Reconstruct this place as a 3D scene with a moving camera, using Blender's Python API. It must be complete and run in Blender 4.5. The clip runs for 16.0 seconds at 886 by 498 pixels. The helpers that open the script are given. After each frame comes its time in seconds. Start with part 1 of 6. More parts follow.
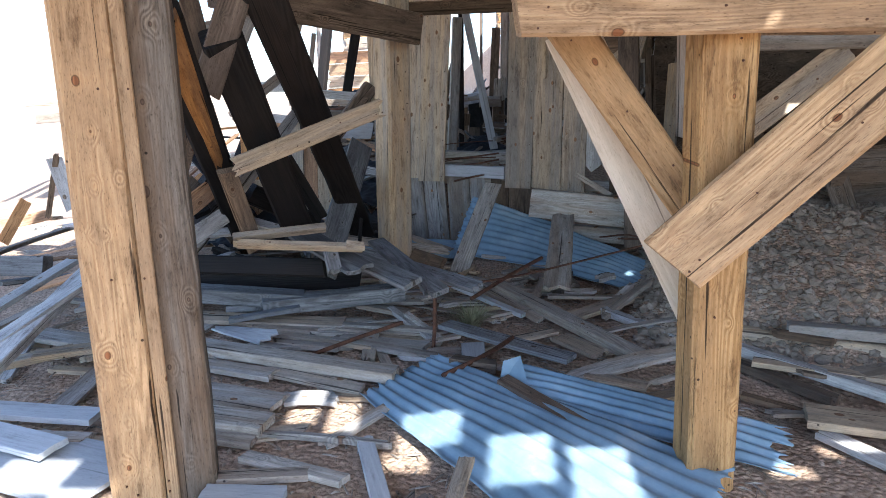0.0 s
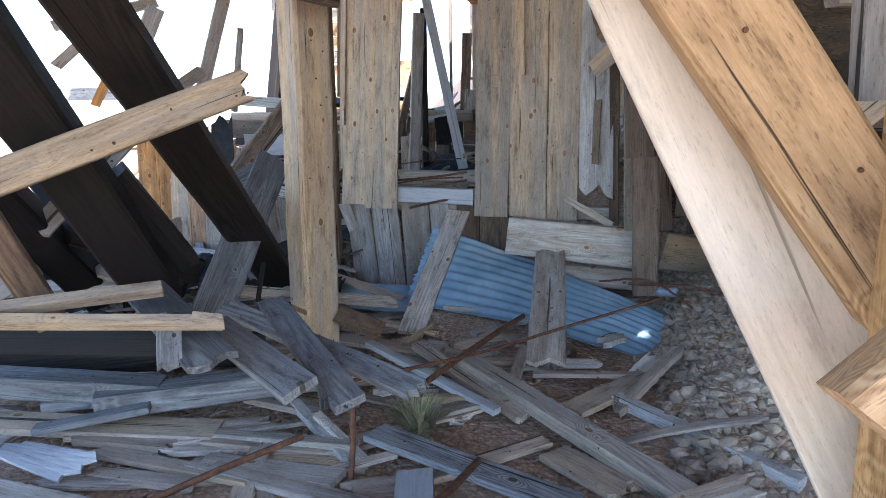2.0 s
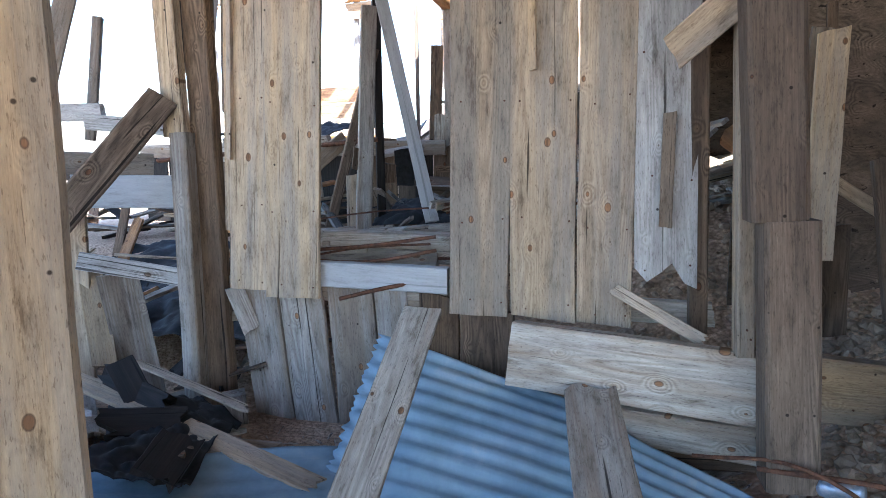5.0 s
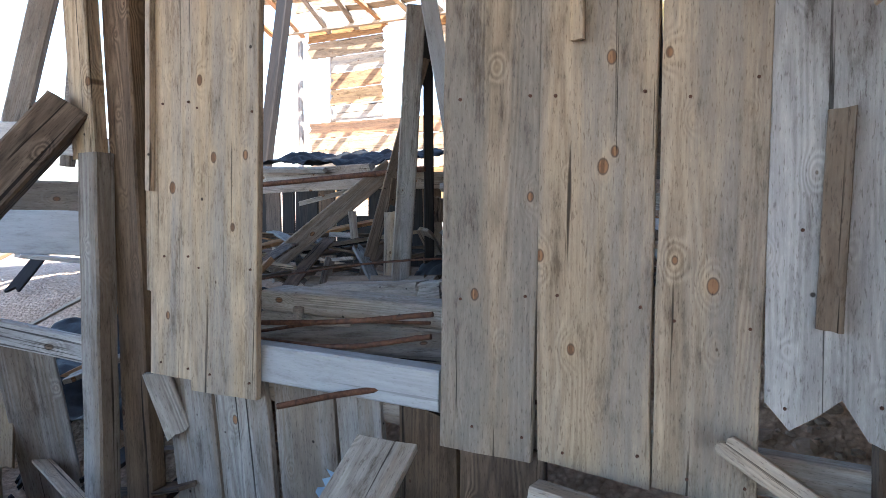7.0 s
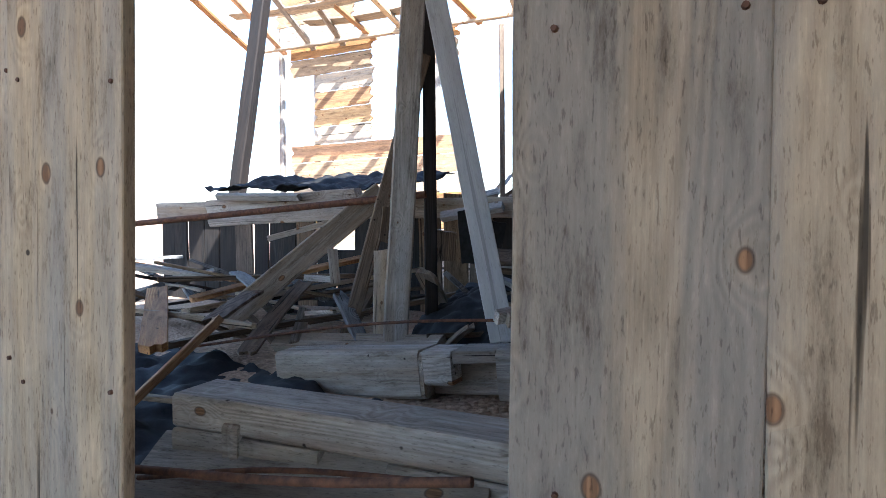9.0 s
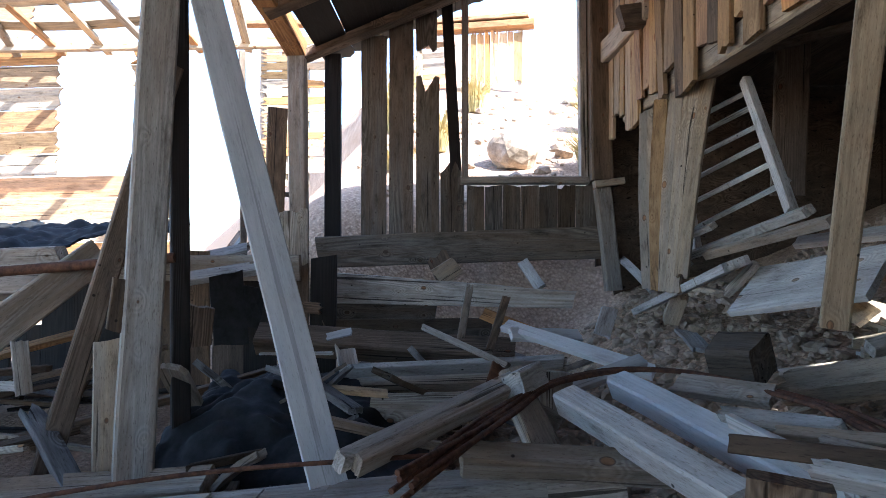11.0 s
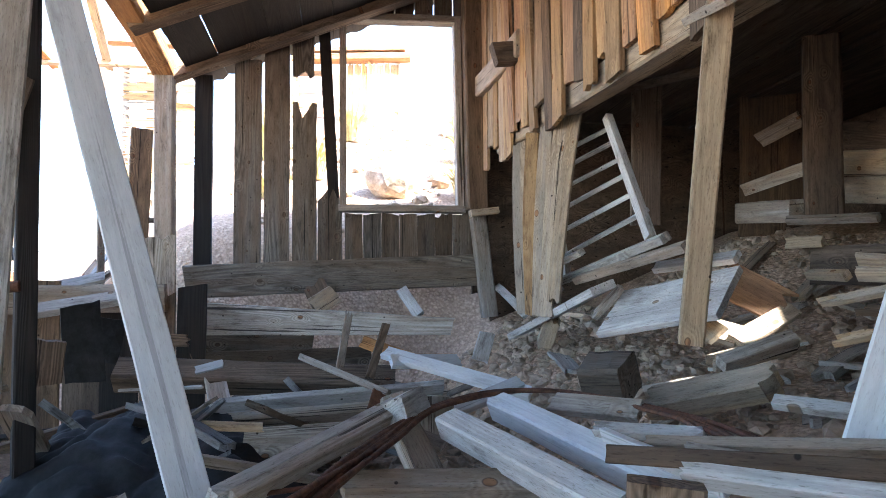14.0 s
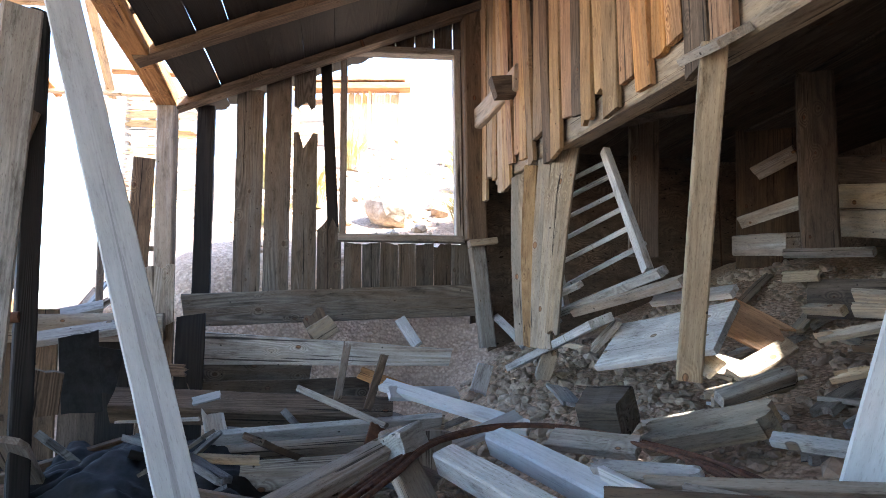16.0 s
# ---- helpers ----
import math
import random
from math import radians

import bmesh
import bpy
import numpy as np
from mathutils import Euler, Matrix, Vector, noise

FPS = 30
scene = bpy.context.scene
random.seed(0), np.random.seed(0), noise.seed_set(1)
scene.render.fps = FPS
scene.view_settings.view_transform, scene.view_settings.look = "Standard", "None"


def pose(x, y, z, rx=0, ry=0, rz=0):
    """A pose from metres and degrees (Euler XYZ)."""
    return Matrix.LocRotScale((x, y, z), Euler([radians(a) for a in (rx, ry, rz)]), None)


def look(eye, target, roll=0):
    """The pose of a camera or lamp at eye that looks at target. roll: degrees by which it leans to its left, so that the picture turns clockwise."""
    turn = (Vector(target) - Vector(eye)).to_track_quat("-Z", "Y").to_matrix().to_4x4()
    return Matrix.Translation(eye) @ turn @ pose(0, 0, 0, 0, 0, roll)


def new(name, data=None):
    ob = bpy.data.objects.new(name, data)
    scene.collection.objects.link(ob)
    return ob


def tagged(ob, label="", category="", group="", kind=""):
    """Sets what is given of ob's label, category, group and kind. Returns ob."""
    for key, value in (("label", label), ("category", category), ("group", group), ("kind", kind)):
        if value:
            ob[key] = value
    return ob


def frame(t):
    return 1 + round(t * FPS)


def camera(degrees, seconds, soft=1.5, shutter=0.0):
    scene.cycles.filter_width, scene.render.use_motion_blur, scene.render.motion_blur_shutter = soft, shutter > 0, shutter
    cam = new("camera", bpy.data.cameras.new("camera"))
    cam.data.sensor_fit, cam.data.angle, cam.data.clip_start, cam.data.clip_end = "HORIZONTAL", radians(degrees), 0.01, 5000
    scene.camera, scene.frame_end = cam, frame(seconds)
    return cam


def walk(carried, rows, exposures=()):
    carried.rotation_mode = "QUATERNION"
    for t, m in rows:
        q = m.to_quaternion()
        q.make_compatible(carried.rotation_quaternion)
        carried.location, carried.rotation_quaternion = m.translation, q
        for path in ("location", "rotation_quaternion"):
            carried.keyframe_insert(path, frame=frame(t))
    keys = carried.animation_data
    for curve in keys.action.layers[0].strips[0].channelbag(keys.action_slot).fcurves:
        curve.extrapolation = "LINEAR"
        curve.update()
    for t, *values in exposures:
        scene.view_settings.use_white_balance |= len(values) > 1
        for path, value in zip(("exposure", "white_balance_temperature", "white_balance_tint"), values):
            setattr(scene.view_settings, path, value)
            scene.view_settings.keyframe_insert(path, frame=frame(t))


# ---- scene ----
cam = camera(67.8, 16.0, soft=0.6)
PATH = [
    (0.0, 0.000, 0.000, 1.550, 76.50, -0.00, 0.00),
    (0.5, 0.041, 0.371, 1.491, 76.74, 0.08, -2.38),
    (1.0, 0.079, 0.702, 1.429, 77.11, 0.19, -2.95),
    (1.5, 0.166, 1.098, 1.378, 77.76, 0.18, -2.23),
    (2.0, 0.218, 1.491, 1.359, 78.72, 0.12, -1.79),
    (2.5, 0.236, 1.905, 1.357, 79.60, 0.13, -0.74),
    (3.0, 0.272, 2.314, 1.345, 80.11, 0.07, 0.14),
    (3.5, 0.246, 2.597, 1.331, 80.54, 0.02, -0.82),
    (4.0, 0.178, 2.924, 1.344, 81.07, 0.07, -2.69),
    (4.5, 0.203, 3.200, 1.316, 81.37, 0.16, -4.01),
    (5.0, 0.382, 3.647, 1.327, 81.71, 0.26, -4.12),
    (6.2, 0.680, 4.380, 1.318, 83.30, 0.05, 1.80),
    (7.3, 0.840, 4.944, 1.322, 84.87, -0.20, 6.86),
    (7.5, 0.870, 5.038, 1.371, 84.96, -0.01, 7.97),
    (8.0, 0.812, 5.223, 1.350, 85.42, 0.10, 9.57),
    (8.2, 0.756, 5.358, 1.336, 85.61, 0.03, 10.51),
    (9.3, 0.550, 5.930, 1.345, 87.30, 0.00, 1.30),
    (10.3, 0.347, 6.471, 1.357, 88.84, -0.17, -8.22),
    (10.5, 0.323, 6.523, 1.394, 89.49, -0.07, -12.12),
    (11.0, 0.303, 6.582, 1.438, 90.88, -0.04, -20.74),
    (11.5, 0.278, 6.571, 1.468, 91.99, 0.06, -27.80),
    (12.0, 0.262, 6.590, 1.448, 93.06, 0.42, -33.52),
    (12.5, 0.247, 6.597, 1.432, 93.38, 0.62, -36.56),
    (13.0, 0.271, 6.589, 1.424, 93.51, 0.78, -36.49),
    (13.5, 0.280, 6.590, 1.422, 93.49, 0.68, -33.93),
    (14.0, 0.296, 6.600, 1.419, 93.49, 0.52, -31.41),
    (14.5, 0.311, 6.612, 1.418, 93.83, 0.37, -30.07),
    (15.0, 0.313, 6.601, 1.424, 94.53, 0.35, -30.03),
    (15.5, 0.303, 6.590, 1.436, 95.30, 0.19, -30.57),
    (16.0, 0.285, 6.585, 1.442, 95.81, 0.17, -31.57),
]
walk(cam, [(t, pose(x, y, z, rx, ry, rz)) for t, x, y, z, rx, ry, rz in PATH],
     exposures=((0.0, 1.95, 5600, 10), (1.0, 2.3, 5600, 10), (2.5, 2.75, 5500, 10), (4.0, 2.95, 5500, 10), (5.2, 3.05, 5550, 10), (7.3, 2.8, 5700, 10), (8.2, 2.8, 5700, 10), (10.3, 2.1, 5500, 10), (11.2, 2.9, 5650, 10), (12.5, 3.5, 5800, 10), (14.2, 3.65, 5850, 10), (16.0, 3.55, 5800, 10)))

# ---- world and sun ----
SUN_ELEVATION, SUN_AZIMUTH = 46.0, 152.0      # degrees; azimuth clockwise from +y
world = bpy.data.worlds.new("desert_sky")
world.use_nodes = True
scene.world = world
wn = world.node_tree.nodes
sky = wn.new("ShaderNodeTexSky")
sky.sky_type = "NISHITA"
sky.sun_disc = False
sky.sun_elevation = radians(SUN_ELEVATION)
sky.sun_rotation = radians(SUN_AZIMUTH)
wn["Background"].inputs["Strength"].default_value = 0.15
world.node_tree.links.new(sky.outputs["Color"], wn["Background"].inputs["Color"])
sun_data = bpy.data.lights.new("sun", "SUN")
sun_data.energy, sun_data.angle, sun_data.color = 5.0, radians(0.6), (1.0, 0.94, 0.84)
sun = new("sun", sun_data)
az, el = radians(SUN_AZIMUTH), radians(SUN_ELEVATION)
sun_from = Vector((math.sin(az) * math.cos(el), math.cos(az) * math.cos(el), math.sin(el)))
sun.matrix_world = look(sun_from * 30, (0, 0, 0))

# ---- materials ----
def nodes_of(name, rough=0.85, metal=0.0):
    m = bpy.data.materials.new(name)
    m.use_nodes = True
    nt = m.node_tree
    b = nt.nodes["Principled BSDF"]
    b.inputs["Roughness"].default_value = rough
    b.inputs["Metallic"].default_value = metal
    b.inputs["Specular IOR Level"].default_value = 0.25
    return m, nt, b


def node(nt, kind, **values):
    n = nt.nodes.new(kind)
    for key, value in values.items():
        n.inputs[key.replace("_", " ")].default_value = value
    return n


def ramp(nt, src, stops):
    r = nt.nodes.new("ShaderNodeValToRGB")
    e = r.color_ramp.elements
    while len(e) < len(stops):
        e.new(0.5)
    for el_, (pos, col) in zip(e, stops):
        el_.position, el_.color = pos, (*col, 1)
    nt.links.new(src, r.inputs["Fac"])
    return r


def mix(nt, mode, fac, a, b):
    m = nt.nodes.new("ShaderNodeMix")
    m.data_type, m.blend_type = "RGBA", mode
    for sock, val in ((m.inputs["Factor"], fac), (m.inputs[6], a), (m.inputs[7], b)):
        if isinstance(val, bpy.types.NodeSocket):
            nt.links.new(val, sock)
        elif isinstance(val, (int, float)):
            sock.default_value = val
        else:
            sock.default_value = (*val, 1)
    return m.outputs[2]


def wood(name, light, dark, knot=(0.16, 0.085, 0.042), stain=(0.3, 0.3, 0.3), stain_amount=0.4, rough=0.85, knots=True, gap=0.62, crack=0.85, span=(0.36, 0.64), relief=0.7):
    """Weathered timber with its grain along local x."""
    m, nt, b = nodes_of(name, rough)
    L = nt.links
    co = nt.nodes.new("ShaderNodeTexCoord")
    inf = nt.nodes.new("ShaderNodeObjectInfo")
    off = nt.nodes.new("ShaderNodeVectorMath")
    off.operation = "SCALE"
    off.inputs[0].default_value = (17.0, 9.0, 5.0)
    L.new(inf.outputs["Random"], off.inputs["Scale"])
    add = nt.nodes.new("ShaderNodeVectorMath")
    L.new(co.outputs["Object"], add.inputs[0])
    L.new(off.outputs[0], add.inputs[1])
    # knots, and the grain that swells round them
    mk = node(nt, "ShaderNodeMapping", Scale=(4.2, 6.4, 6.4))
    L.new(add.outputs[0], mk.inputs["Vector"])
    vo = node(nt, "ShaderNodeTexVoronoi", Scale=1.0, Randomness=1.0)
    vo.voronoi_dimensions = "2D"
    L.new(mk.outputs[0], vo.inputs["Vector"])
    sep = nt.nodes.new("ShaderNodeSeparateColor")
    L.new(vo.outputs["Color"], sep.inputs[0])
    far = nt.nodes.new("ShaderNodeMath")
    far.operation = "MULTIPLY_ADD"
    far.inputs[1].default_value = 0.17
    L.new(sep.outputs[0], far.inputs[0])
    L.new(vo.outputs["Distance"], far.inputs[2])
    swell = nt.nodes.new("ShaderNodeMapRange")
    swell.interpolation_type = "SMOOTHERSTEP"
    swell.inputs["From Min"].default_value, swell.inputs["From Max"].default_value = 0.04, 0.36
    swell.inputs["To Min"].default_value, swell.inputs["To Max"].default_value = 17.0 if knots else 0.0, 0.0
    L.new(far.outputs[0], swell.inputs["Value"])
    # year rings
    mp = node(nt, "ShaderNodeMapping", Scale=(0.45, 7.0, 7.0))
    L.new(add.outputs[0], mp.inputs["Vector"])
    rings = node(nt, "ShaderNodeTexNoise", Scale=1.0, Detail=1.5, Roughness=0.45, Distortion=0.25)
    L.new(mp.outputs[0], rings.inputs["Vector"])
    saw = nt.nodes.new("ShaderNodeMath")
    saw.operation = "MULTIPLY_ADD"
    saw.inputs[1].default_value = 130.0
    L.new(rings.outputs["Fac"], saw.inputs[0])
    L.new(swell.outputs[0], saw.inputs[2])
    sn = nt.nodes.new("ShaderNodeMath")
    sn.operation = "SINE"
    L.new(saw.outputs[0], sn.inputs[0])
    # fibres
    mp2 = node(nt, "ShaderNodeMapping", Scale=(5.0, 210.0, 210.0))
    L.new(add.outputs[0], mp2.inputs["Vector"])
    fib = node(nt, "ShaderNodeTexNoise", Scale=1.0, Detail=4.0, Roughness=0.65)
    L.new(mp2.outputs[0], fib.inputs["Vector"])
    # weather stains, long and short
    mp3 = node(nt, "ShaderNodeMapping", Scale=(0.55, 9.0, 9.0))
    L.new(add.outputs[0], mp3.inputs["Vector"])
    blot = node(nt, "ShaderNodeTexNoise", Scale=1.0, Detail=7.0, Roughness=0.62)
    L.new(mp3.outputs[0], blot.inputs["Vector"])
    mp4 = node(nt, "ShaderNodeMapping", Scale=(4.0, 17.0, 17.0))
    L.new(add.outputs[0], mp4.inputs["Vector"])
    dirt = node(nt, "ShaderNodeTexNoise", Scale=1.0, Detail=9.0, Roughness=0.75)
    L.new(mp4.outputs[0], dirt.inputs["Vector"])
    calm = nt.nodes.new("ShaderNodeMapRange")
    calm.inputs["From Min"].default_value, calm.inputs["From Max"].default_value = 0.25, 0.75
    calm.inputs["To Min"].default_value, calm.inputs["To Max"].default_value = 0.40, 0.60
    L.new(fib.outputs["Fac"], calm.inputs["Value"])
    # rings show in some stretches and fade in others
    mp5 = node(nt, "ShaderNodeMapping", Scale=(1.4, 5.0, 5.0))
    L.new(add.outputs[0], mp5.inputs["Vector"])
    fade = node(nt, "ShaderNodeTexNoise", Scale=1.0, Detail=4.0, Roughness=0.6)
    L.new(mp5.outputs[0], fade.inputs["Vector"])
    show = nt.nodes.new("ShaderNodeMapRange")
    show.inputs["From Min"].default_value, show.inputs["From Max"].default_value = 0.42, 0.62
    show.inputs["To Min"].default_value, show.inputs["To Max"].default_value = 0.02, 0.13
    L.new(fade.outputs["Fac"], show.inputs["Value"])
    ringed = nt.nodes.new("ShaderNodeMath")
    ringed.operation = "MULTIPLY"
    L.new(sn.outputs[0], ringed.inputs[0])
    L.new(show.outputs[0], ringed.inputs[1])
    grainmix = nt.nodes.new("ShaderNodeMath")
    grainmix.operation = "ADD"
    L.new(ringed.outputs[0], grainmix.inputs[0])
    L.new(calm.outputs[0], grainmix.inputs[1])
    base = ramp(nt, grainmix.outputs[0], [(span[0], dark), (span[1], light)])
    st = ramp(nt, blot.outputs["Fac"], [(0.42, (0, 0, 0)), (gap - 0.04, (1, 1, 1))])
    stf = nt.nodes.new("ShaderNodeMath")
    stf.operation = "MULTIPLY"
    stf.inputs[1].default_value = stain_amount
    L.new(st.outputs["Color"], stf.inputs[0])
    tinted = mix(nt, "MIX", 0.78, base.outputs["Color"], stain)
    col = mix(nt, "MIX", stf.outputs[0], base.outputs["Color"], tinted)
    dr = ramp(nt, dirt.outputs["Fac"], [(0.33, (0.36, 0.33, 0.30)), (0.45, (0.92, 0.92, 0.92)), (0.52, (1.04, 1.04, 1.04)), (0.66, (1.3, 1.29, 1.27))])
    col = mix(nt, "MULTIPLY", 0.85 if knots else 0.4, col, dr.outputs["Color"])
    # whole-board tone
    tone = nt.nodes.new("ShaderNodeMapRange")
    tone.inputs["To Min"].default_value, tone.inputs["To Max"].default_value = 0.72, 1.22
    L.new(inf.outputs["Random"], tone.inputs["Value"])
    hsv = nt.nodes.new("ShaderNodeHueSaturation")
    L.new(tone.outputs[0], hsv.inputs["Value"])
    # some boards greyer, some browner
    wn_ = node(nt, "ShaderNodeTexWhiteNoise")
    wn_.noise_dimensions = "1D"
    L.new(inf.outputs["Random"], wn_.inputs["W"])
    sat = nt.nodes.new("ShaderNodeMapRange")
    sat.inputs["To Min"].default_value, sat.inputs["To Max"].default_value = 0.85, 1.15
    L.new(wn_.outputs["Value"], sat.inputs["Value"])
    L.new(sat.outputs[0], hsv.inputs["Saturation"])
    L.new(col, hsv.inputs["Color"])
    col = hsv.outputs["Color"]
    height = grainmix.outputs[0]
    if knots:
        kr = ramp(nt, far.outputs[0], [(0.072, (1, 1, 1)), (0.088, (0, 0, 0))])
        kc = mix(nt, "MIX", sn.outputs[0], knot, tuple(min(1.0, c * 1.7) for c in knot))
        col = mix(nt, "MIX", kr.outputs["Color"], col, kc)
        halo = ramp(nt, far.outputs[0], [(0.068, (1, 1, 1)), (0.084, (0.28, 0.22, 0.18)), (0.10, (1.12, 1.08, 1.02)), (0.2, (1, 1, 1))])
        col = mix(nt, "MULTIPLY", 0.85, col, halo.outputs["Color"])
        # nail holes
        nl = node(nt, "ShaderNodeTexVoronoi", Scale=9.0)
        L.new(add.outputs[0], nl.inputs["Vector"])
        nr = ramp(nt, nl.outputs["Distance"], [(0.035, (0.06, 0.05, 0.045)), (0.06, (1, 1, 1))])
        col = mix(nt, "MULTIPLY", 0.9, col, nr.outputs["Color"])
    # cracks along the grain
    mc = node(nt, "ShaderNodeMapping", Scale=(0.7, 46.0, 46.0))
    L.new(add.outputs[0], mc.inputs["Vector"])
    cr = node(nt, "ShaderNodeTexNoise", Scale=1.0, Detail=3.0, Roughness=0.55, Distortion=0.3)
    L.new(mc.outputs[0], cr.inputs["Vector"])
    cf = ramp(nt, cr.outputs["Fac"], [(0.31, (0.02, 0.018, 0.016)), (0.33, (0.3, 0.28, 0.26)), (0.35, (1, 1, 1))])
    col = mix(nt, "MULTIPLY", crack, col, cf.outputs["Color"])
    # pits and grime caught in the grain
    mg = node(nt, "ShaderNodeMapping", Scale=(45.0, 240.0, 240.0))
    L.new(add.outputs[0], mg.inputs["Vector"])
    pit = node(nt, "ShaderNodeTexNoise", Scale=1.0, Detail=3.0, Roughness=0.6)
    L.new(mg.outputs[0], pit.inputs["Vector"])
    pr = ramp(nt, pit.outputs["Fac"], [(0.32, (0.45, 0.42, 0.4)), (0.42, (1, 1, 1)), (0.58, (1, 1, 1)), (0.7, (1.2, 1.19, 1.18))])
    col = mix(nt, "MULTIPLY", 0.7 if knots else 0.3, col, pr.outputs["Color"])
    L.new(col, b.inputs["Base Color"])
    bsum = nt.nodes.new("ShaderNodeMath")
    bsum.operation = "MULTIPLY_ADD"
    bsum.inputs[1].default_value = 0.6
    L.new(cf.outputs["Color"], bsum.inputs[0])
    L.new(height, bsum.inputs[2])
    bump = node(nt, "ShaderNodeBump", Strength=relief * 0.7, Distance=0.005)
    L.new(bsum.outputs[0], bump.inputs["Height"])
    L.new(bump.outputs[0], b.inputs["Normal"])
    return m


WARM = wood("warm_pine", (0.42, 0.285, 0.155), (0.26, 0.16, 0.08), knot=(0.17, 0.07, 0.028), stain=(0.20, 0.125, 0.07), stain_amount=0.55, crack=0.9)
TAN = wood("tan_board", (0.45, 0.345, 0.23), (0.29, 0.215, 0.14), stain=(0.24, 0.215, 0.185), stain_amount=0.9)
GREY = wood("grey_board", (0.40, 0.365, 0.32), (0.24, 0.215, 0.185), stain=(0.21, 0.15, 0.10), stain_amount=0.85)
SILVER = wood("silver_board", (0.45, 0.43, 0.40), (0.32, 0.305, 0.285), knot=(0.17, 0.125, 0.085), stain=(0.24, 0.22, 0.20), stain_amount=0.6, crack=0.8, relief=0.4)
PALE = wood("pale_painted_board", (0.46, 0.465, 0.465), (0.41, 0.415, 0.415), stain=(0.30, 0.29, 0.27), stain_amount=0.35, crack=0.3, knots=False, relief=0.2)
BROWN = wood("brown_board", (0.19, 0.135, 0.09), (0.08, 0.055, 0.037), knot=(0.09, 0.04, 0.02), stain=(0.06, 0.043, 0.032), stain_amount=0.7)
# for charred timbers, and for boards whose near-black stands in for shade
CHAR_SHADE = wood("charred_and_shaded_timber", (0.02, 0.017, 0.015), (0.006, 0.005, 0.005), knot=(0.15, 0.1, 0.07), stain=(0.07, 0.042, 0.026), stain_amount=0.2, rough=0.75, gap=0.7, knots=False)
SLATE = wood("slate_board", (0.23, 0.23, 0.228), (0.10, 0.10, 0.10), knot=(0.05, 0.04, 0.03), stain=(0.06, 0.055, 0.05), stain_amount=0.6)
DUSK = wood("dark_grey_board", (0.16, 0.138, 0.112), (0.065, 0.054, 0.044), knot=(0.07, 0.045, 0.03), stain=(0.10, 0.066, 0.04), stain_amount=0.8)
CREAM = wood("cream_painted_board", (0.62, 0.55, 0.44), (0.54, 0.475, 0.38), stain=(0.36, 0.30, 0.23), stain_amount=0.45, crack=0.5, knots=False, relief=0.25)
ORANGE = wood("orange_pine", (0.52, 0.29, 0.13), (0.30, 0.145, 0.06), stain=(0.14, 0.09, 0.06), stain_amount=0.6, gap=0.55)


def soil(name, a, b_, c, pebble=38.0, bump_d=0.02):
    m, nt, b = nodes_of(name, 0.95)
    L = nt.links
    co = nt.nodes.new("ShaderNodeTexCoord")
    n1 = node(nt, "ShaderNodeTexNoise", Scale=1.3, Detail=8.0, Roughness=0.65)
    n2 = node(nt, "ShaderNodeTexNoise", Scale=24.0, Detail=6.0, Roughness=0.7)
    vo = node(nt, "ShaderNodeTexVoronoi", Scale=pebble)
    for n in (n1, n2, vo):
        L.new(co.outputs["Object"], n.inputs["Vector"])
    base = ramp(nt, n1.outputs["Fac"], [(0.3, a), (0.55, b_), (0.75, c)])
    fine = ramp(nt, n2.outputs["Fac"], [(0.3, (0.6, 0.58, 0.56)), (0.7, (1.1, 1.1, 1.1))])
    col = mix(nt, "MULTIPLY", 1.0, base.outputs["Color"], fine.outputs["Color"])
    pb = ramp(nt, vo.outputs["Distance"], [(0.2, (1.15, 1.12, 1.1)), (0.6, (0.62, 0.6, 0.58))])
    col = mix(nt, "MULTIPLY", 0.6, col, pb.outputs["Color"])
    L.new(col, b.inputs["Base Color"])
    s = nt.nodes.new("ShaderNodeMath")
    s.operation = "SUBTRACT"
    L.new(n2.outputs["Fac"], s.inputs[0])
    L.new(vo.outputs["Distance"], s.inputs[1])
    bump = node(nt, "ShaderNodeBump", Strength=0.8, Distance=bump_d)
    L.new(s.outputs[0], bump.inputs["Height"])
    L.new(bump.outputs[0], b.inputs["Normal"])
    return m


SOIL = soil("dusty_soil", (0.40, 0.275, 0.19), (0.55, 0.40, 0.285), (0.66, 0.51, 0.385))
# STONE's darker copy: the shade on the front bank is in its colour
SHADED_GRAVEL = soil("shaded_gravel", (0.20, 0.165, 0.13), (0.38, 0.315, 0.245), (0.60, 0.53, 0.44), pebble=9.0, bump_d=0.01)
STONE = soil("broken_rock", (0.28, 0.215, 0.16), (0.47, 0.375, 0.285), (0.60, 0.51, 0.41), pebble=9.0, bump_d=0.01)


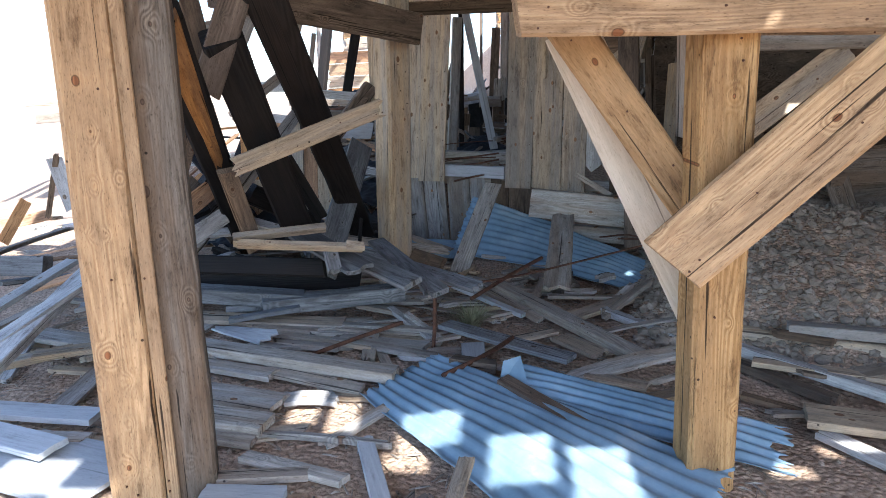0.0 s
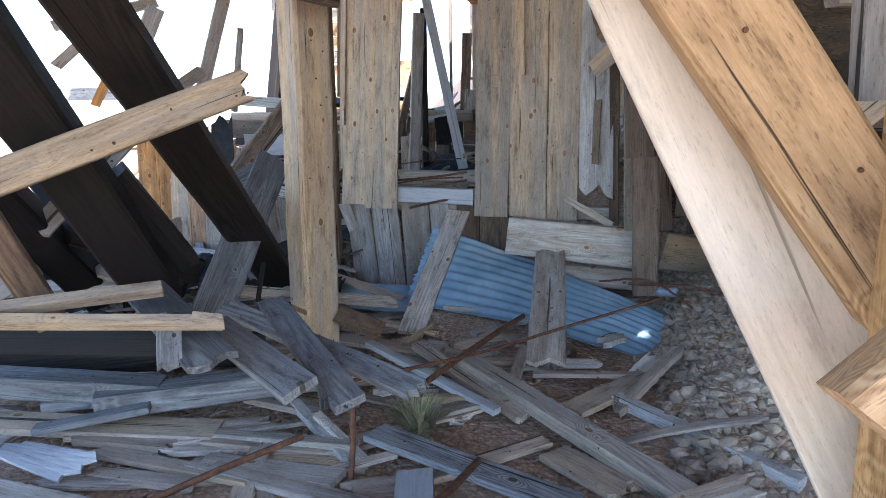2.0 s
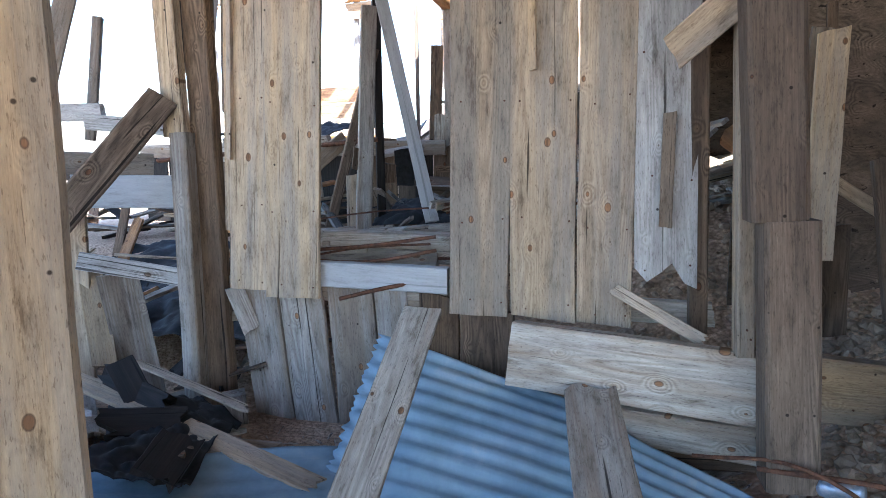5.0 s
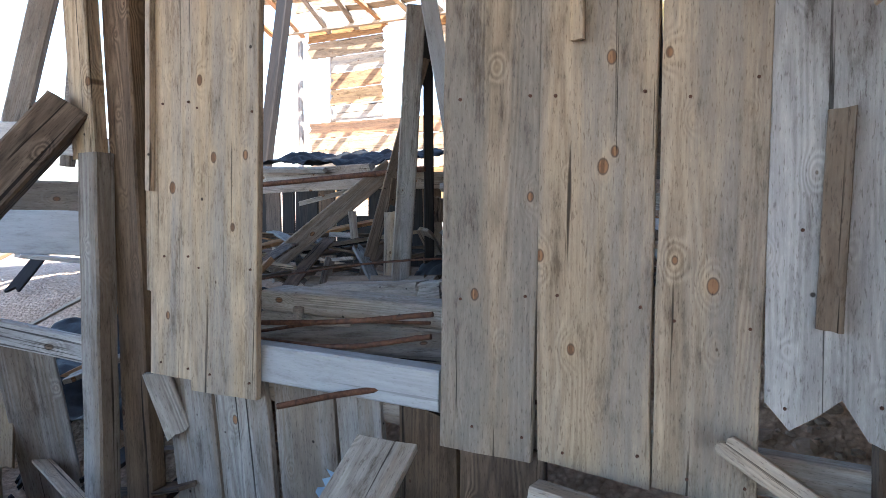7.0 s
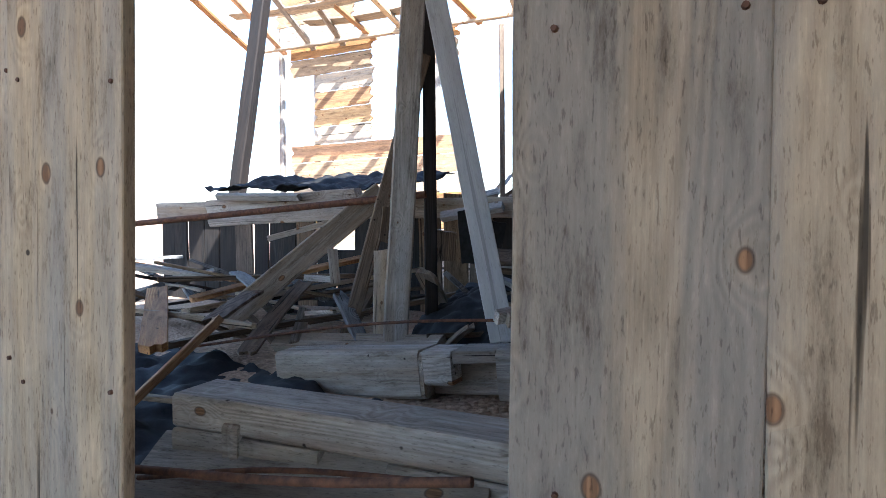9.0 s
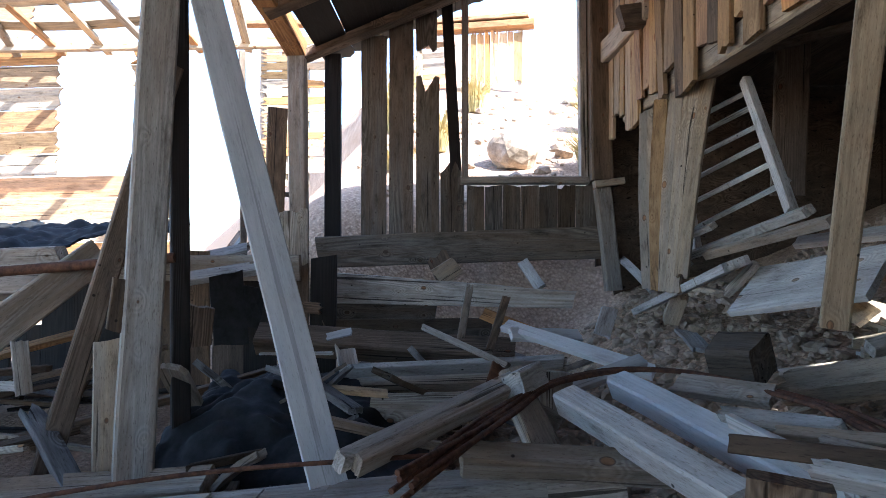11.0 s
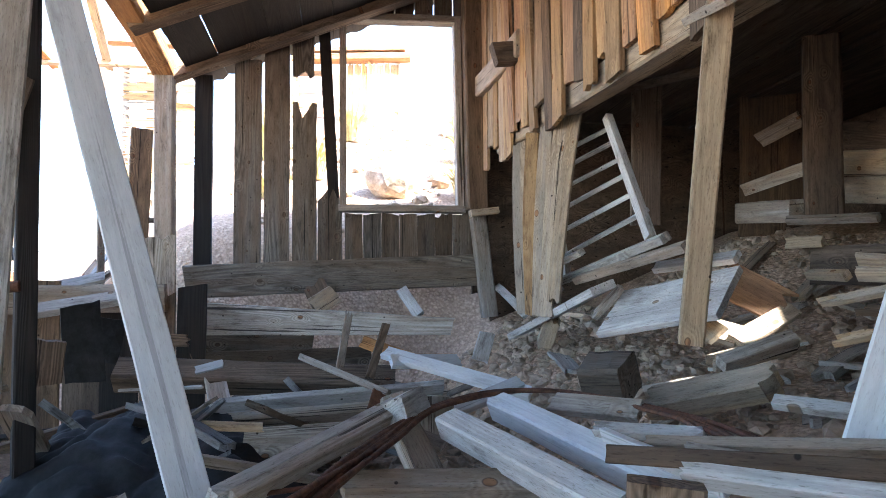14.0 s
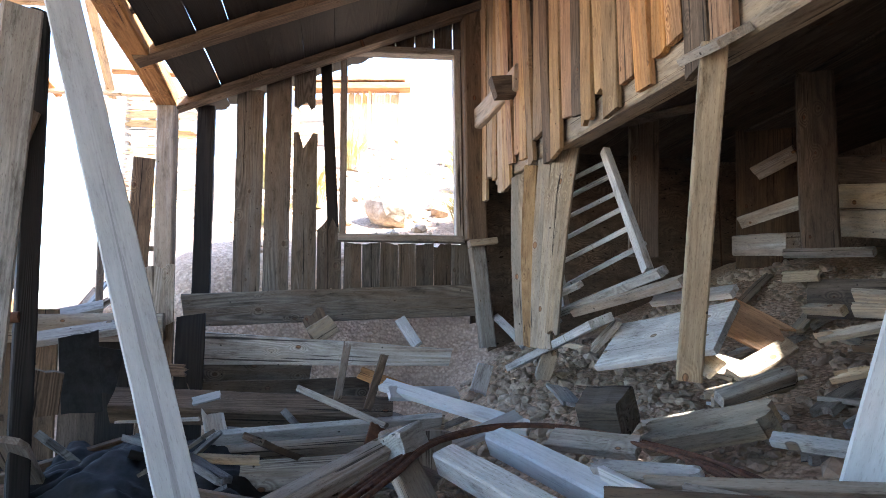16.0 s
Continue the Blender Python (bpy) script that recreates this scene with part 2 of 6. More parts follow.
def metal_sheet(name):
    m, nt, b = nodes_of(name, 0.55, 0.15)
    L = nt.links
    co = nt.nodes.new("ShaderNodeTexCoord")
    n1 = node(nt, "ShaderNodeTexNoise", Scale=3.0, Detail=7.0, Roughness=0.65)
    n2 = node(nt, "ShaderNodeTexNoise", Scale=60.0, Detail=3.0)
    for n in (n1, n2):
        L.new(co.outputs["Object"], n.inputs["Vector"])
    # the blue of the reflected sky is mixed into the zinc's base colour
    base = ramp(nt, n1.outputs["Fac"], [(0.35, (0.14, 0.21, 0.27)), (0.6, (0.23, 0.32, 0.39)), (0.74, (0.36, 0.40, 0.42))])
    rust = ramp(nt, n1.outputs["Fac"], [(0.27, (0.22, 0.1, 0.04)), (0.31, (1, 1, 1))])
    col = mix(nt, "MULTIPLY", 0.7, base.outputs["Color"], rust.outputs["Color"])
    L.new(col, b.inputs["Base Color"])
    rr = ramp(nt, n2.outputs["Fac"], [(0.3, (0.42, 0.42, 0.42)), (0.7, (0.68, 0.68, 0.68))])
    L.new(rr.outputs["Color"], b.inputs["Roughness"])
    bump = node(nt, "ShaderNodeBump", Strength=0.25, Distance=0.004)
    L.new(n1.outputs["Fac"], bump.inputs["Height"])
    L.new(bump.outputs[0], b.inputs["Normal"])
    return m


ZINC = metal_sheet("sky_tinted_galvanised_sheet")


def plain(name, a, b_, rough=0.7, metal=0.0, scale=12.0):
    m, nt, b = nodes_of(name, rough, metal)
    co = nt.nodes.new("ShaderNodeTexCoord")
    n1 = node(nt, "ShaderNodeTexNoise", Scale=scale, Detail=6.0, Roughness=0.7)
    nt.links.new(co.outputs["Object"], n1.inputs["Vector"])
    r = ramp(nt, n1.outputs["Fac"], [(0.35, a), (0.68, b_)])
    nt.links.new(r.outputs["Color"], b.inputs["Base Color"])
    bump = node(nt, "ShaderNodeBump", Strength=0.4, Distance=0.004)
    nt.links.new(n1.outputs["Fac"], bump.inputs["Height"])
    nt.links.new(bump.outputs[0], b.inputs["Normal"])
    return m


RUST = plain("rusty_iron", (0.06, 0.032, 0.022), (0.17, 0.08, 0.045), 0.8, 0.3, 40.0)
TAR = plain("tar_paper", (0.006, 0.0065, 0.007), (0.022, 0.023, 0.025), 0.7, 0.0, 14.0)
LEAF = plain("dry_grass", (0.20, 0.19, 0.10), (0.34, 0.32, 0.19), 0.8)
BRUSH = plain("yellow_brush", (0.33, 0.26, 0.10), (0.5, 0.42, 0.2), 0.85)
TIN = plain("crushed_can", (0.65, 0.66, 0.68), (0.2, 0.32, 0.5), 0.35, 0.6, 30.0)

# ---- helpers for shapes ----
rng = random.Random(7)


def link(name, bm, material, parent=None, smooth=False):
    me = bpy.data.meshes.new(name)
    bm.normal_update()
    bm.to_mesh(me)
    bm.free()
    me.materials.append(material)
    if smooth:
        for p in me.polygons:
            p.use_smooth = True
    ob = new(name, me)
    if parent:
        ob.parent = parent
    return ob


def part(name, bm, material, parent, label="", at=None, smooth=False):
    ob = link(name, bm, material, parent, smooth)
    if at is not None:
        ob.matrix_local = at
    if label:
        tagged(ob, label)
    return ob


def board_mesh(length, w, th, ragged=0.0, bow=0.0, twist=0.0, taper=1.0, seed=0):
    """A sawn board along x from 0 to length, worn edges, with splintered ends where ragged."""
    r = random.Random(seed * 131 + int(length * 1000))
    n = max(3, min(12, int(length / 0.22)))
    k = 6 if ragged > 0 else 2
    bm = bmesh.new()
    rows = []
    c = min(w, th) * 0.09
    slope = [r.uniform(-0.2, 0.2) if ragged else 0.0 for _ in range(2)]
    torn = ragged if ragged > 0.045 or r.random() < 0.22 else ragged * 0.18
    for i in range(n + 1):
        f = i / n
        x = f * length
        ring = []
        ww = (w * (1 + (taper - 1) * f)) * (1 + r.uniform(-0.015, 0.015))
        ys = [(-0.5 + j / (k - 1)) for j in range(k)]
        ang = twist * (f - 0.5)
        dz = bow * math.sin(f * math.pi) + r.uniform(-1, 1) * th * 0.03
        dy = r.uniform(-1, 1) * w * 0.012
        top, bot = [], []
        for j, y in enumerate(ys):
            xx = x
            if ragged and i in (0, n):
                xx += (r.uniform(-1, 0.4) * torn) * (-1 if i == 0 else 1) + slope[i > 0] * y * min(w, 0.2)
            edge = j in (0, k - 1)
            zz = th / 2
            ca, sa = math.cos(ang), math.sin(ang)
            yy = y * ww + dy
            if edge:
                s = -1 if j == 0 else 1
                for (py, pz) in (((yy - s * c), zz), (yy, zz - c)) if j == k - 1 else ((yy, zz - c), (yy - s * c, zz)):
                    top.append((xx, py * ca - pz * sa, py * sa + pz * ca + dz))
                for (py, pz) in (((yy - s * c), -zz), (yy, -zz + c)) if j == k - 1 else ((yy, -zz + c), (yy - s * c, -zz)):
                    bot.append((xx, py * ca - pz * sa, py * sa + pz * ca + dz))
            else:
                top.append((xx, yy * ca - zz * sa, yy * sa + zz * ca + dz))
                bot.append((xx, yy * ca + zz * sa, yy * sa - zz * ca + dz))
        rows.append([bm.verts.new(p) for p in top + bot[::-1]])
    m = len(rows[0])
    for a, b in zip(rows, rows[1:]):
        for j in range(m):
            bm.faces.new((a[j], a[(j + 1) % m], b[(j + 1) % m], b[j]))
    h = m // 2
    for row, flip in ((rows[0], False), (rows[-1], True)):
        for j in range(h - 1):
            q = (row[j], row[m - 1 - j], row[m - 2 - j], row[j + 1])
            bm.faces.new(q if flip else q[::-1])
    bmesh.ops.recalc_face_normals(bm, faces=bm.faces)
    return bm


count = [0]


def frame_of(p, q, facing):
    p, q, f = Vector(p), Vector(q), Vector(facing)
    x = (q - p).normalized()
    z = (f - x * f.dot(x)).normalized()
    y = z.cross(x)
    m = Matrix((x, y, z)).transposed().to_4x4()
    m.translation = p
    return m


def plank(p, q, w, th, facing, mat=GREY, label="", name="plank", ragged=0.03, bow=0.0, twist=0.0, taper=1.0, parent=None, category="plank", group=""):
    count[0] += 1
    length = (Vector(q) - Vector(p)).length
    bm = board_mesh(length, w, th, ragged if th < 0.09 else ragged * 0.4, bow, twist, taper, count[0])
    ob = link(name, bm, mat, parent)
    ob.matrix_world = frame_of(p, q, facing)
    if parent is None:
        tagged(ob, label or LABELS[mat.name], category, group)
    return ob


LABELS = {
    "warm_pine": "warm brown sawn pine board lying in the ruin",
    "tan_board": "tan weathered pine board with knots and nail holes",
    "grey_board": "grey weathered loose board among the debris",
    "silver_board": "silver grey sun-bleached loose board in the rubble",
    "pale_painted_board": "pale grey painted board, scuffed and split",
    "brown_board": "dark brown old board in the shade",
    "charred_and_shaded_timber": "black charred fallen timber with burnt edges",
    "orange_pine": "orange brown split pine timber",
    "dark_grey_board": "dark grey old board in the shade",
    "slate_board": "dark slate grey weathered board in the burnt pile",
    "tar_paper": "black scrap of tar paper",
    "rusty_iron": "rusty scrap of iron",
}


def beam(p, q, w, th, facing, mat=WARM, name="beam", label="", **kw):
    kw.setdefault("ragged", 0.02)
    kw.setdefault("category", "beam")
    return plank(p, q, w, th, facing, mat, name=name, label=label or "heavy weathered timber beam of the ruined frame", **kw)


def post(p, q, w, th, facing, mat=WARM, label="", **kw):
    kw.setdefault("ragged", 0.0)
    return plank(p, q, w, th, facing, mat, label or "upright sawn timber post with cracks and knots", "post", category="post", **kw)


# the building's own axes: u along its cross walls, v into its depth
TURN = radians(17)
O = Vector((0.03, 6.73, 0))
U = Vector((math.cos(TURN), -math.sin(TURN), 0))
V = Vector((math.sin(TURN), math.cos(TURN), 0))


def at(u, v, z):
    return tuple(O + U * u + V * v + Vector((0, 0, z)))


ROOM_U = -0.25     # the second room stands this far along the wall
ROOM_TURN = radians(5.5)


def room(p):
    """Turns a place of the plan into the second room's own, steeper turn and level."""
    d = Vector((p[0] - 0.532, p[1] - 6.714, 0))
    q = Matrix.Rotation(-ROOM_TURN, 3, "Z") @ d
    return (0.347 + q.x, 6.471 + q.y, p[2] + 0.242 - 0.0274 * d.length)


def rat(u, v, z):
    return room(at(u, v, z))


def inn(u, v, z):
    return rat(u + ROOM_U, v, z)


def beyond(u, v, z):
    """The wrecked wing past the open side, half as far again."""
    return tuple(Vector((0.347, 6.471, 1.36)) * -0.45 + Vector(inn(u, v, z)) * 1.45)


RU = (Vector(rat(1, 0, 0)) - Vector(rat(0, 0, 0))).to_2d().to_3d().normalized()
RV = Vector((-RU.y, RU.x, 0))


def smooth(a, b, x):
    f = min(1, max(0, (x - a) / (b - a)))
    return f * f * (3 - 2 * f)


def ground_z(x, y):
    d = Vector((x, y, 0)) - O
    u, v = d.dot(U), d.dot(V)
    z = 0.03 * noise.noise((x * 0.9, y * 0.9, 0)) + 0.02 * noise.noise((x * 3, y * 3, 1))
    # rubble bank on the uphill side of the front bay
    z += 0.75 * smooth(1.6, 3.2, u) * smooth(-3.1, -1.3, v) * (1 - smooth(0.0, 1.0, v))
    # raised, rubble-filled floor of the second room and its bank
    e = Vector((x - 0.347, y - 6.471, 0))
    lift = 0.242 - 0.0274 * min(e.length, 9)
    d = Vector((x, y, 0)) - Vector(rat(0, 0, 0)).to_2d().to_3d()
    u, v = d.dot(RU), d.dot(RV)
    inner = smooth(0.4, 2.2, v)
    z += (0.42 + lift) * inner
    z += 0.42 * smooth(0.9, 2.1, u) * inner + 0.30 * smooth(0.5, 1.7, u) * smooth(2.8, 5.0, v)
    z += 0.75 * smooth(2.0, 4.2, u) * inner
    # hillside behind
    hill = 1.72 + max(0.0, v - 5.6) * 0.41
    k = smooth(5.4, 6.2, v) * smooth(-3.2, -0.6, u)
    z = z * (1 - k) + hill * k if hill > z else z
    z -= 0.8 * smooth(-5.0, -12.0, u)
    return z


def build_ground():
    bm = bmesh.new()
    xs = [-600, -200, -80, -40, -25] + [-18 + 0.5 * i for i in range(25)] + [-5.9 + 0.14 * i for i in range(86)] + [6.5 + 0.6 * i for i in range(20)] + [25, 40, 80, 200, 600]
    ys = [-600, -200, -80, -30, -12, -6] + [-3 + 0.14 * i for i in range(116)] + [13.5 + 0.6 * i for i in range(24)] + [32, 45, 80, 200, 600]
    grid = [[bm.verts.new((x, y, ground_z(max(-25, min(25, x)), max(-12, min(32, y))))) for x in xs] for y in ys]
    for a, b in zip(grid, grid[1:]):
        for i in range(len(xs) - 1):
            bm.faces.new((a[i], a[i + 1], b[i + 1], b[i]))
    return tagged(link("ground", bm, SOIL, smooth=True), "dry reddish brown desert soil with pebbles", "ground", kind="structure")


build_ground()



# ---- plank wall with its opening ----
WALL_TURN = radians(21.64)
WU = Vector((math.cos(WALL_TURN), -math.sin(WALL_TURN), 0))
WV = Vector((math.sin(WALL_TURN), math.cos(WALL_TURN), 0))


def wat(u, v, z):
    """A place on the plank wall: along it, behind its face, and up."""
    return tuple(Vector((0.03, 6.784, 0)) + WU * u + WV * v + Vector((0, 0, z)))


def wall_board(u0, u1, z0, z1, v=0.0, mat=TAN, th=0.025, parent=None, lean=0.0, ragged=0.012, name="plank"):
    count[0] += 1
    bm = board_mesh(z1 - z0, u1 - u0, th, ragged, rng.uniform(-0.004, 0.004), rng.uniform(-0.03, 0.03), 1.0, count[0])
    ob = link(name, bm, mat, parent)
    put = wat if v < 1 else inn
    ob.matrix_world = frame_of(put((u0 + u1) / 2, v, z0), put((u0 + u1) / 2 + lean, v, z1), -WV if v < 1 else -RV)
    return ob


def setting(name, label, category="wall"):
    return tagged(new(name), label, category, kind="structure")


wall_mid = setting("wall_middle", "weathered tan board wall with a window opening and gaps")
wall_board(-0.512, -0.302, 0.66, 3.12, 0.0, TAN, parent=wall_mid, lean=0.11)
wall_board(-0.300, -0.018, 0.635, 3.12, -0.014, TAN, parent=wall_mid, lean=0.11)
wall_board(-0.535, -0.498, 0.95, 3.12, 0.012, TAN, parent=wall_mid, lean=0.10)
wall_board(-0.482, -0.458, 1.30, 3.12, -0.024, TAN, parent=wall_mid, lean=0.09)
wall_board(0.634, 0.898, 0.61, 3.12, 0.0, TAN, parent=wall_mid, lean=0.018)
wall_board(0.916, 1.190, 0.615, 3.12, 0.0, TAN, parent=wall_mid, lean=-0.03)
wall_board(1.201, 1.426, 0.608, 3.12, 0.0, TAN, parent=wall_mid, lean=-0.034)
wall_board(1.431, 1.672, 0.80, 3.12, 0.0, SILVER, parent=wall_mid, ragged=0.09, lean=-0.07)
wall_board(0.985, 1.018, 1.66, 3.12, -0.03, TAN, parent=wall_mid, lean=-0.05)
wall_board(1.515, 1.565, 1.03, 1.48, -0.03, GREY, parent=wall_mid)
for lo, hi, z1, lean in ((-0.47, -0.25, 0.70, -0.09), (-0.245, -0.01, 0.72, -0.08), (0.0, 0.24, 0.74, -0.05), (0.25, 0.41, 0.73, -0.05), (0.43, 0.62, 0.68, 0.0), (0.63, 0.88, 0.62, 0.0)):
    wall_board(lo + 0.04, hi + 0.04, -0.02, z1, 0.06, GREY if lo < 0.3 else BROWN, parent=wall_mid, lean=lean, ragged=0.03)
def nail_mesh():
    bm = bmesh.new()
    bmesh.ops.create_cone(bm, cap_ends=True, segments=8, radius1=0.0045, radius2=0.0035, depth=0.006)
    me = bpy.data.meshes.new("nail")
    bm.to_mesh(me)
    bm.free()
    me.materials.append(RUST)
    return me


NAIL = nail_mesh()


def nails(board, places):
    """Rusty nail heads on a board's face: metres along it and across it."""
    top = max(v.co.z for v in board.data.vertices)
    for x, y in places:
        ob = new("nail", NAIL)
        ob.parent = board
        ob.location = (x, y, top - 0.001)


for board in wall_mid.children:
    length = max(v.co.x for v in board.data.vertices)
    half = max(v.co.y for v in board.data.vertices) - 0.03
    if length > 2 and half > 0.05:
        nails(board, [(x + rng.uniform(-0.02, 0.02), y) for x in (0.06, 0.42, 0.93, 1.62) for y in (-half, half * rng.uniform(0.3, 1.0))])
# rails behind the boards
for z, v in ((0.66, 0.09), (2.35, 0.06)):
    plank(wat(-0.75, v, z), wat(0.0 if z > 1 else 0.6, v, z), 0.10, 0.05, -WV, GREY, parent=wall_mid)
    plank(wat(0.66, v, z), wat(1.75, v, z), 0.10, 0.05, -WV, GREY, parent=wall_mid)

# ---- far wall with the tall window ----
FAR = 5.5
wall_far = setting("wall_far", "dark board end wall with gaps and sun slits")
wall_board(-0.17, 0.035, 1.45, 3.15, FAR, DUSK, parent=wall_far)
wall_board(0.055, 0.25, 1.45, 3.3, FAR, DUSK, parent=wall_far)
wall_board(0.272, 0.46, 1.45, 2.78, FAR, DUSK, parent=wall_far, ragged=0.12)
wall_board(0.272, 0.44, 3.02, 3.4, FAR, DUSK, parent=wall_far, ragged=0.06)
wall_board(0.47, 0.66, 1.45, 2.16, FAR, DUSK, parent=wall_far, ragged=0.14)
wall_board(0.55, 0.64, 2.0, 3.5, FAR, CHAR_SHADE, parent=wall_far, lean=-0.08)
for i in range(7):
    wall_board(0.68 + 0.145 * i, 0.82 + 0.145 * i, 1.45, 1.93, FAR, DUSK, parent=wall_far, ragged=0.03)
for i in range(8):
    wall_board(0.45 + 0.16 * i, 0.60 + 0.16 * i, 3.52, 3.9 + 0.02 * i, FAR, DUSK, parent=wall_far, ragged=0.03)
wall_board(1.63, 1.70, 1.6, 3.9, FAR, DUSK, parent=wall_far)
wall_board(1.71, 1.86, 1.3, 4.0, FAR + 0.06, BROWN, parent=wall_far)
window_1 = tagged(new("window_1"), "tall empty window frame with no glass, dark timber", "window", kind="structure")
for a, b in (((0.665, 1.95), (0.665, 3.53)), ((1.60, 1.95), (1.585, 3.53)), ((0.63, 1.965), (1.64, 1.965)), ((0.64, 3.50), (1.62, 3.52))):
    plank(inn(a[0], FAR - 0.05, a[1]), inn(b[0], FAR - 0.05, b[1]), 0.055, 0.12, -RV, GREY, name="window_frame", parent=window_1, ragged=0.0)
post(inn(-0.60, FAR - 0.25, 0.9), inn(-0.63, FAR - 0.25, 2.90), 0.13, 0.12, -RV, GREY)
post(inn(-0.40, FAR, 1.3), inn(-0.40, FAR, 3.0), 0.13, 0.06, -RV, CHAR_SHADE, label="blackened stud of the end wall")
beam(inn(-0.64, FAR - 0.2, 2.96), inn(-0.50, 2.2, 3.02), 0.14, 0.15, -RU, ORANGE, label="brown eave timber over the posts")
post(inn(1.72, FAR - 0.15, 1.95), inn(1.70, FAR - 0.15, 3.9), 0.17, 0.16, -RV, BROWN)
post(inn(1.80, FAR - 0.2, 1.1), inn(1.72, FAR - 0.15, 1.95), 0.12, 0.12, -RV, GREY)
plank(inn(1.64, FAR - 0.28, 1.90), inn(1.86, FAR - 0.28, 1.93), 0.05, 0.10, -RV, TAN)


# ---- roofs ----
def roof(name, u0, u1, v0, v1, zu0, zu1, gaps, label, along_v=True, thin=0.012):
    e = setting(name, label, "roof")
    u = u0
    while u < u1:
        w = rng.uniform(0.19, 0.27)
        if rng.random() > gaps:
            count[0] += 1
            z = zu0 + (zu1 - zu0) * (u - u0) / (u1 - u0)
            # deck boards take the near-black timber, darker than their rafters
            ob = link("board", board_mesh(v1 - v0, w, 0.025, 0.05, 0, 0, 1, count[0]), CHAR_SHADE, e)
            n = Vector((0, 0, 1)) - RU * ((zu1 - zu0) / (u1 - u0))
            ob.matrix_world = frame_of(inn(u + w / 2, v0, z), inn(u + w / 2, v1, z), n)
        u += w * 0.925 + rng.choice((0.0, 0.0, 0.0, thin))
    return e


roof_back = roof("roof_back", -0.50, 5.2, 2.0, FAR + 0.2, 3.03, 5.4, 0.0, "dark board roof with slits of daylight")
for v in (2.3, 3.3, 4.4, 5.3):
    plank(inn(-0.62, v, 2.91), inn(5.2, v, 5.30), 0.14, 0.07, (0, 0, 1), BROWN, name="rafter", parent=roof_back, ragged=0.0)
for v in (2.8, 3.9):
    plank(inn(-0.62, v, 2.95), inn(5.2, v, 5.34), 0.06, 0.05, (0, 0, 1), BROWN, name="rafter", parent=roof_back, ragged=0.0)
# unseen roof shading the front bay, with the holes that let the sun patches in
roof_front = setting("roof_front", "unseen roof shading the front bay, with holes for sun patches", "roof")
bm = bmesh.new()
SHADE_Z = 3.1
holes = []
sx, sy = sun_from.x / sun_from.z, sun_from.y / sun_from.z


def hole_for(x, y, w, d, z=0.1):
    holes.append((x + sx * (SHADE_Z - z), y + sy * (SHADE_Z - z), w, d))


hole_for(-0.06, 2.61, 0.25, 0.30)
hole_for(0.28, 2.37, 0.26, 0.36)
hole_for(0.60, 2.22, 0.26, 0.40)
hole_for(-0.68, 2.91, 0.16, 0.32)
hole_for(-0.46, 2.80, 0.14, 0.36)
hole_for(-0.13, 2.42, 0.20, 0.16)
hole_for(-1.65, 2.25, 0.30, 0.25)
hole_for(-1.35, 2.12, 0.25, 0.16)
hole_for(1.47, 2.33, 0.20, 0.10)
hole_for(1.78, 2.48, 0.26, 0.14)
hole_for(1.45, 5.15, 0.10, 0.10)
hole_for(0.25, 3.5, 0.06, 0.06)
cell = 0.05
for i in range(int(7.2 / cell)):
    for j in range(int(8.2 / cell)):
        x, y = -2.5 + i * cell, -0.6 + j * cell
        d = Vector((x, y, 0)) - O
        if d.dot(V) > -0.05:
            continue
        if any(abs(x - hx) < w / 2 and abs(y - hy) < dd / 2 for hx, hy, w, dd in holes):
            continue
        vs = [bm.verts.new((x + a * cell, y + b * cell, SHADE_Z)) for a, b in ((0, 0), (1, 0), (1, 1), (0, 1))]
        bm.faces.new(vs)
bmesh.ops.remove_doubles(bm, verts=bm.verts, dist=0.001)
ex = bmesh.ops.extrude_face_region(bm, geom=bm.faces[:])
bmesh.ops.translate(bm, verts=[g for g in ex["geom"] if isinstance(g, bmesh.types.BMVert)], vec=(0, 0, 0.03))
bmesh.ops.recalc_face_normals(bm, faces=bm.faces)
part("deck", bm, BROWN, roof_front)
# added roof and walls closing the uphill side and front bay's back to light
def slab(name, pts, mat, label, th=0.06):
    bm = bmesh.new()
    f = bm.faces.new([bm.verts.new(p) for p in pts])
    bm.normal_update()
    ex = bmesh.ops.extrude_face_region(bm, geom=[f])
    bmesh.ops.translate(bm, verts=[g for g in ex["geom"] if isinstance(g, bmesh.types.BMVert)], vec=f.normal * th)
    bmesh.ops.recalc_face_normals(bm, faces=bm.faces)
    return tagged(link(name, bm, mat), label, "wall", kind="structure")


slab("wall_uphill", [(4.65, -1.1, -0.2), (4.65, 6.4, -0.2), (4.65, 6.4, 3.1), (4.65, -1.1, 3.1)], DUSK, "added dark wall closing the uphill side")
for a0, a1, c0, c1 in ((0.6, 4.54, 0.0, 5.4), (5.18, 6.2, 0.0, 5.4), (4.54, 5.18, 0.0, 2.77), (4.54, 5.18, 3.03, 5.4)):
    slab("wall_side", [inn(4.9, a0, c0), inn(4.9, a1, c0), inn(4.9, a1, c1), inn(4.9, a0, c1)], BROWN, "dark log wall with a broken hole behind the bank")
# added slab: blocks light from the front bay and reads as dark depth
slab("wall_recess", [inn(2.2, 1.3, -0.1), inn(5.0, 1.3, -0.1), inn(5.0, 1.3, 2.8), inn(2.2, 1.3, 2.8)], BROWN, "added dark wall standing in for the recess's unlit depth")
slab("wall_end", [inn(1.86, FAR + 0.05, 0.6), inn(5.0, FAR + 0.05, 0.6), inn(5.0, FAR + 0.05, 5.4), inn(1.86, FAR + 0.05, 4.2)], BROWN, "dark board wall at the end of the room")
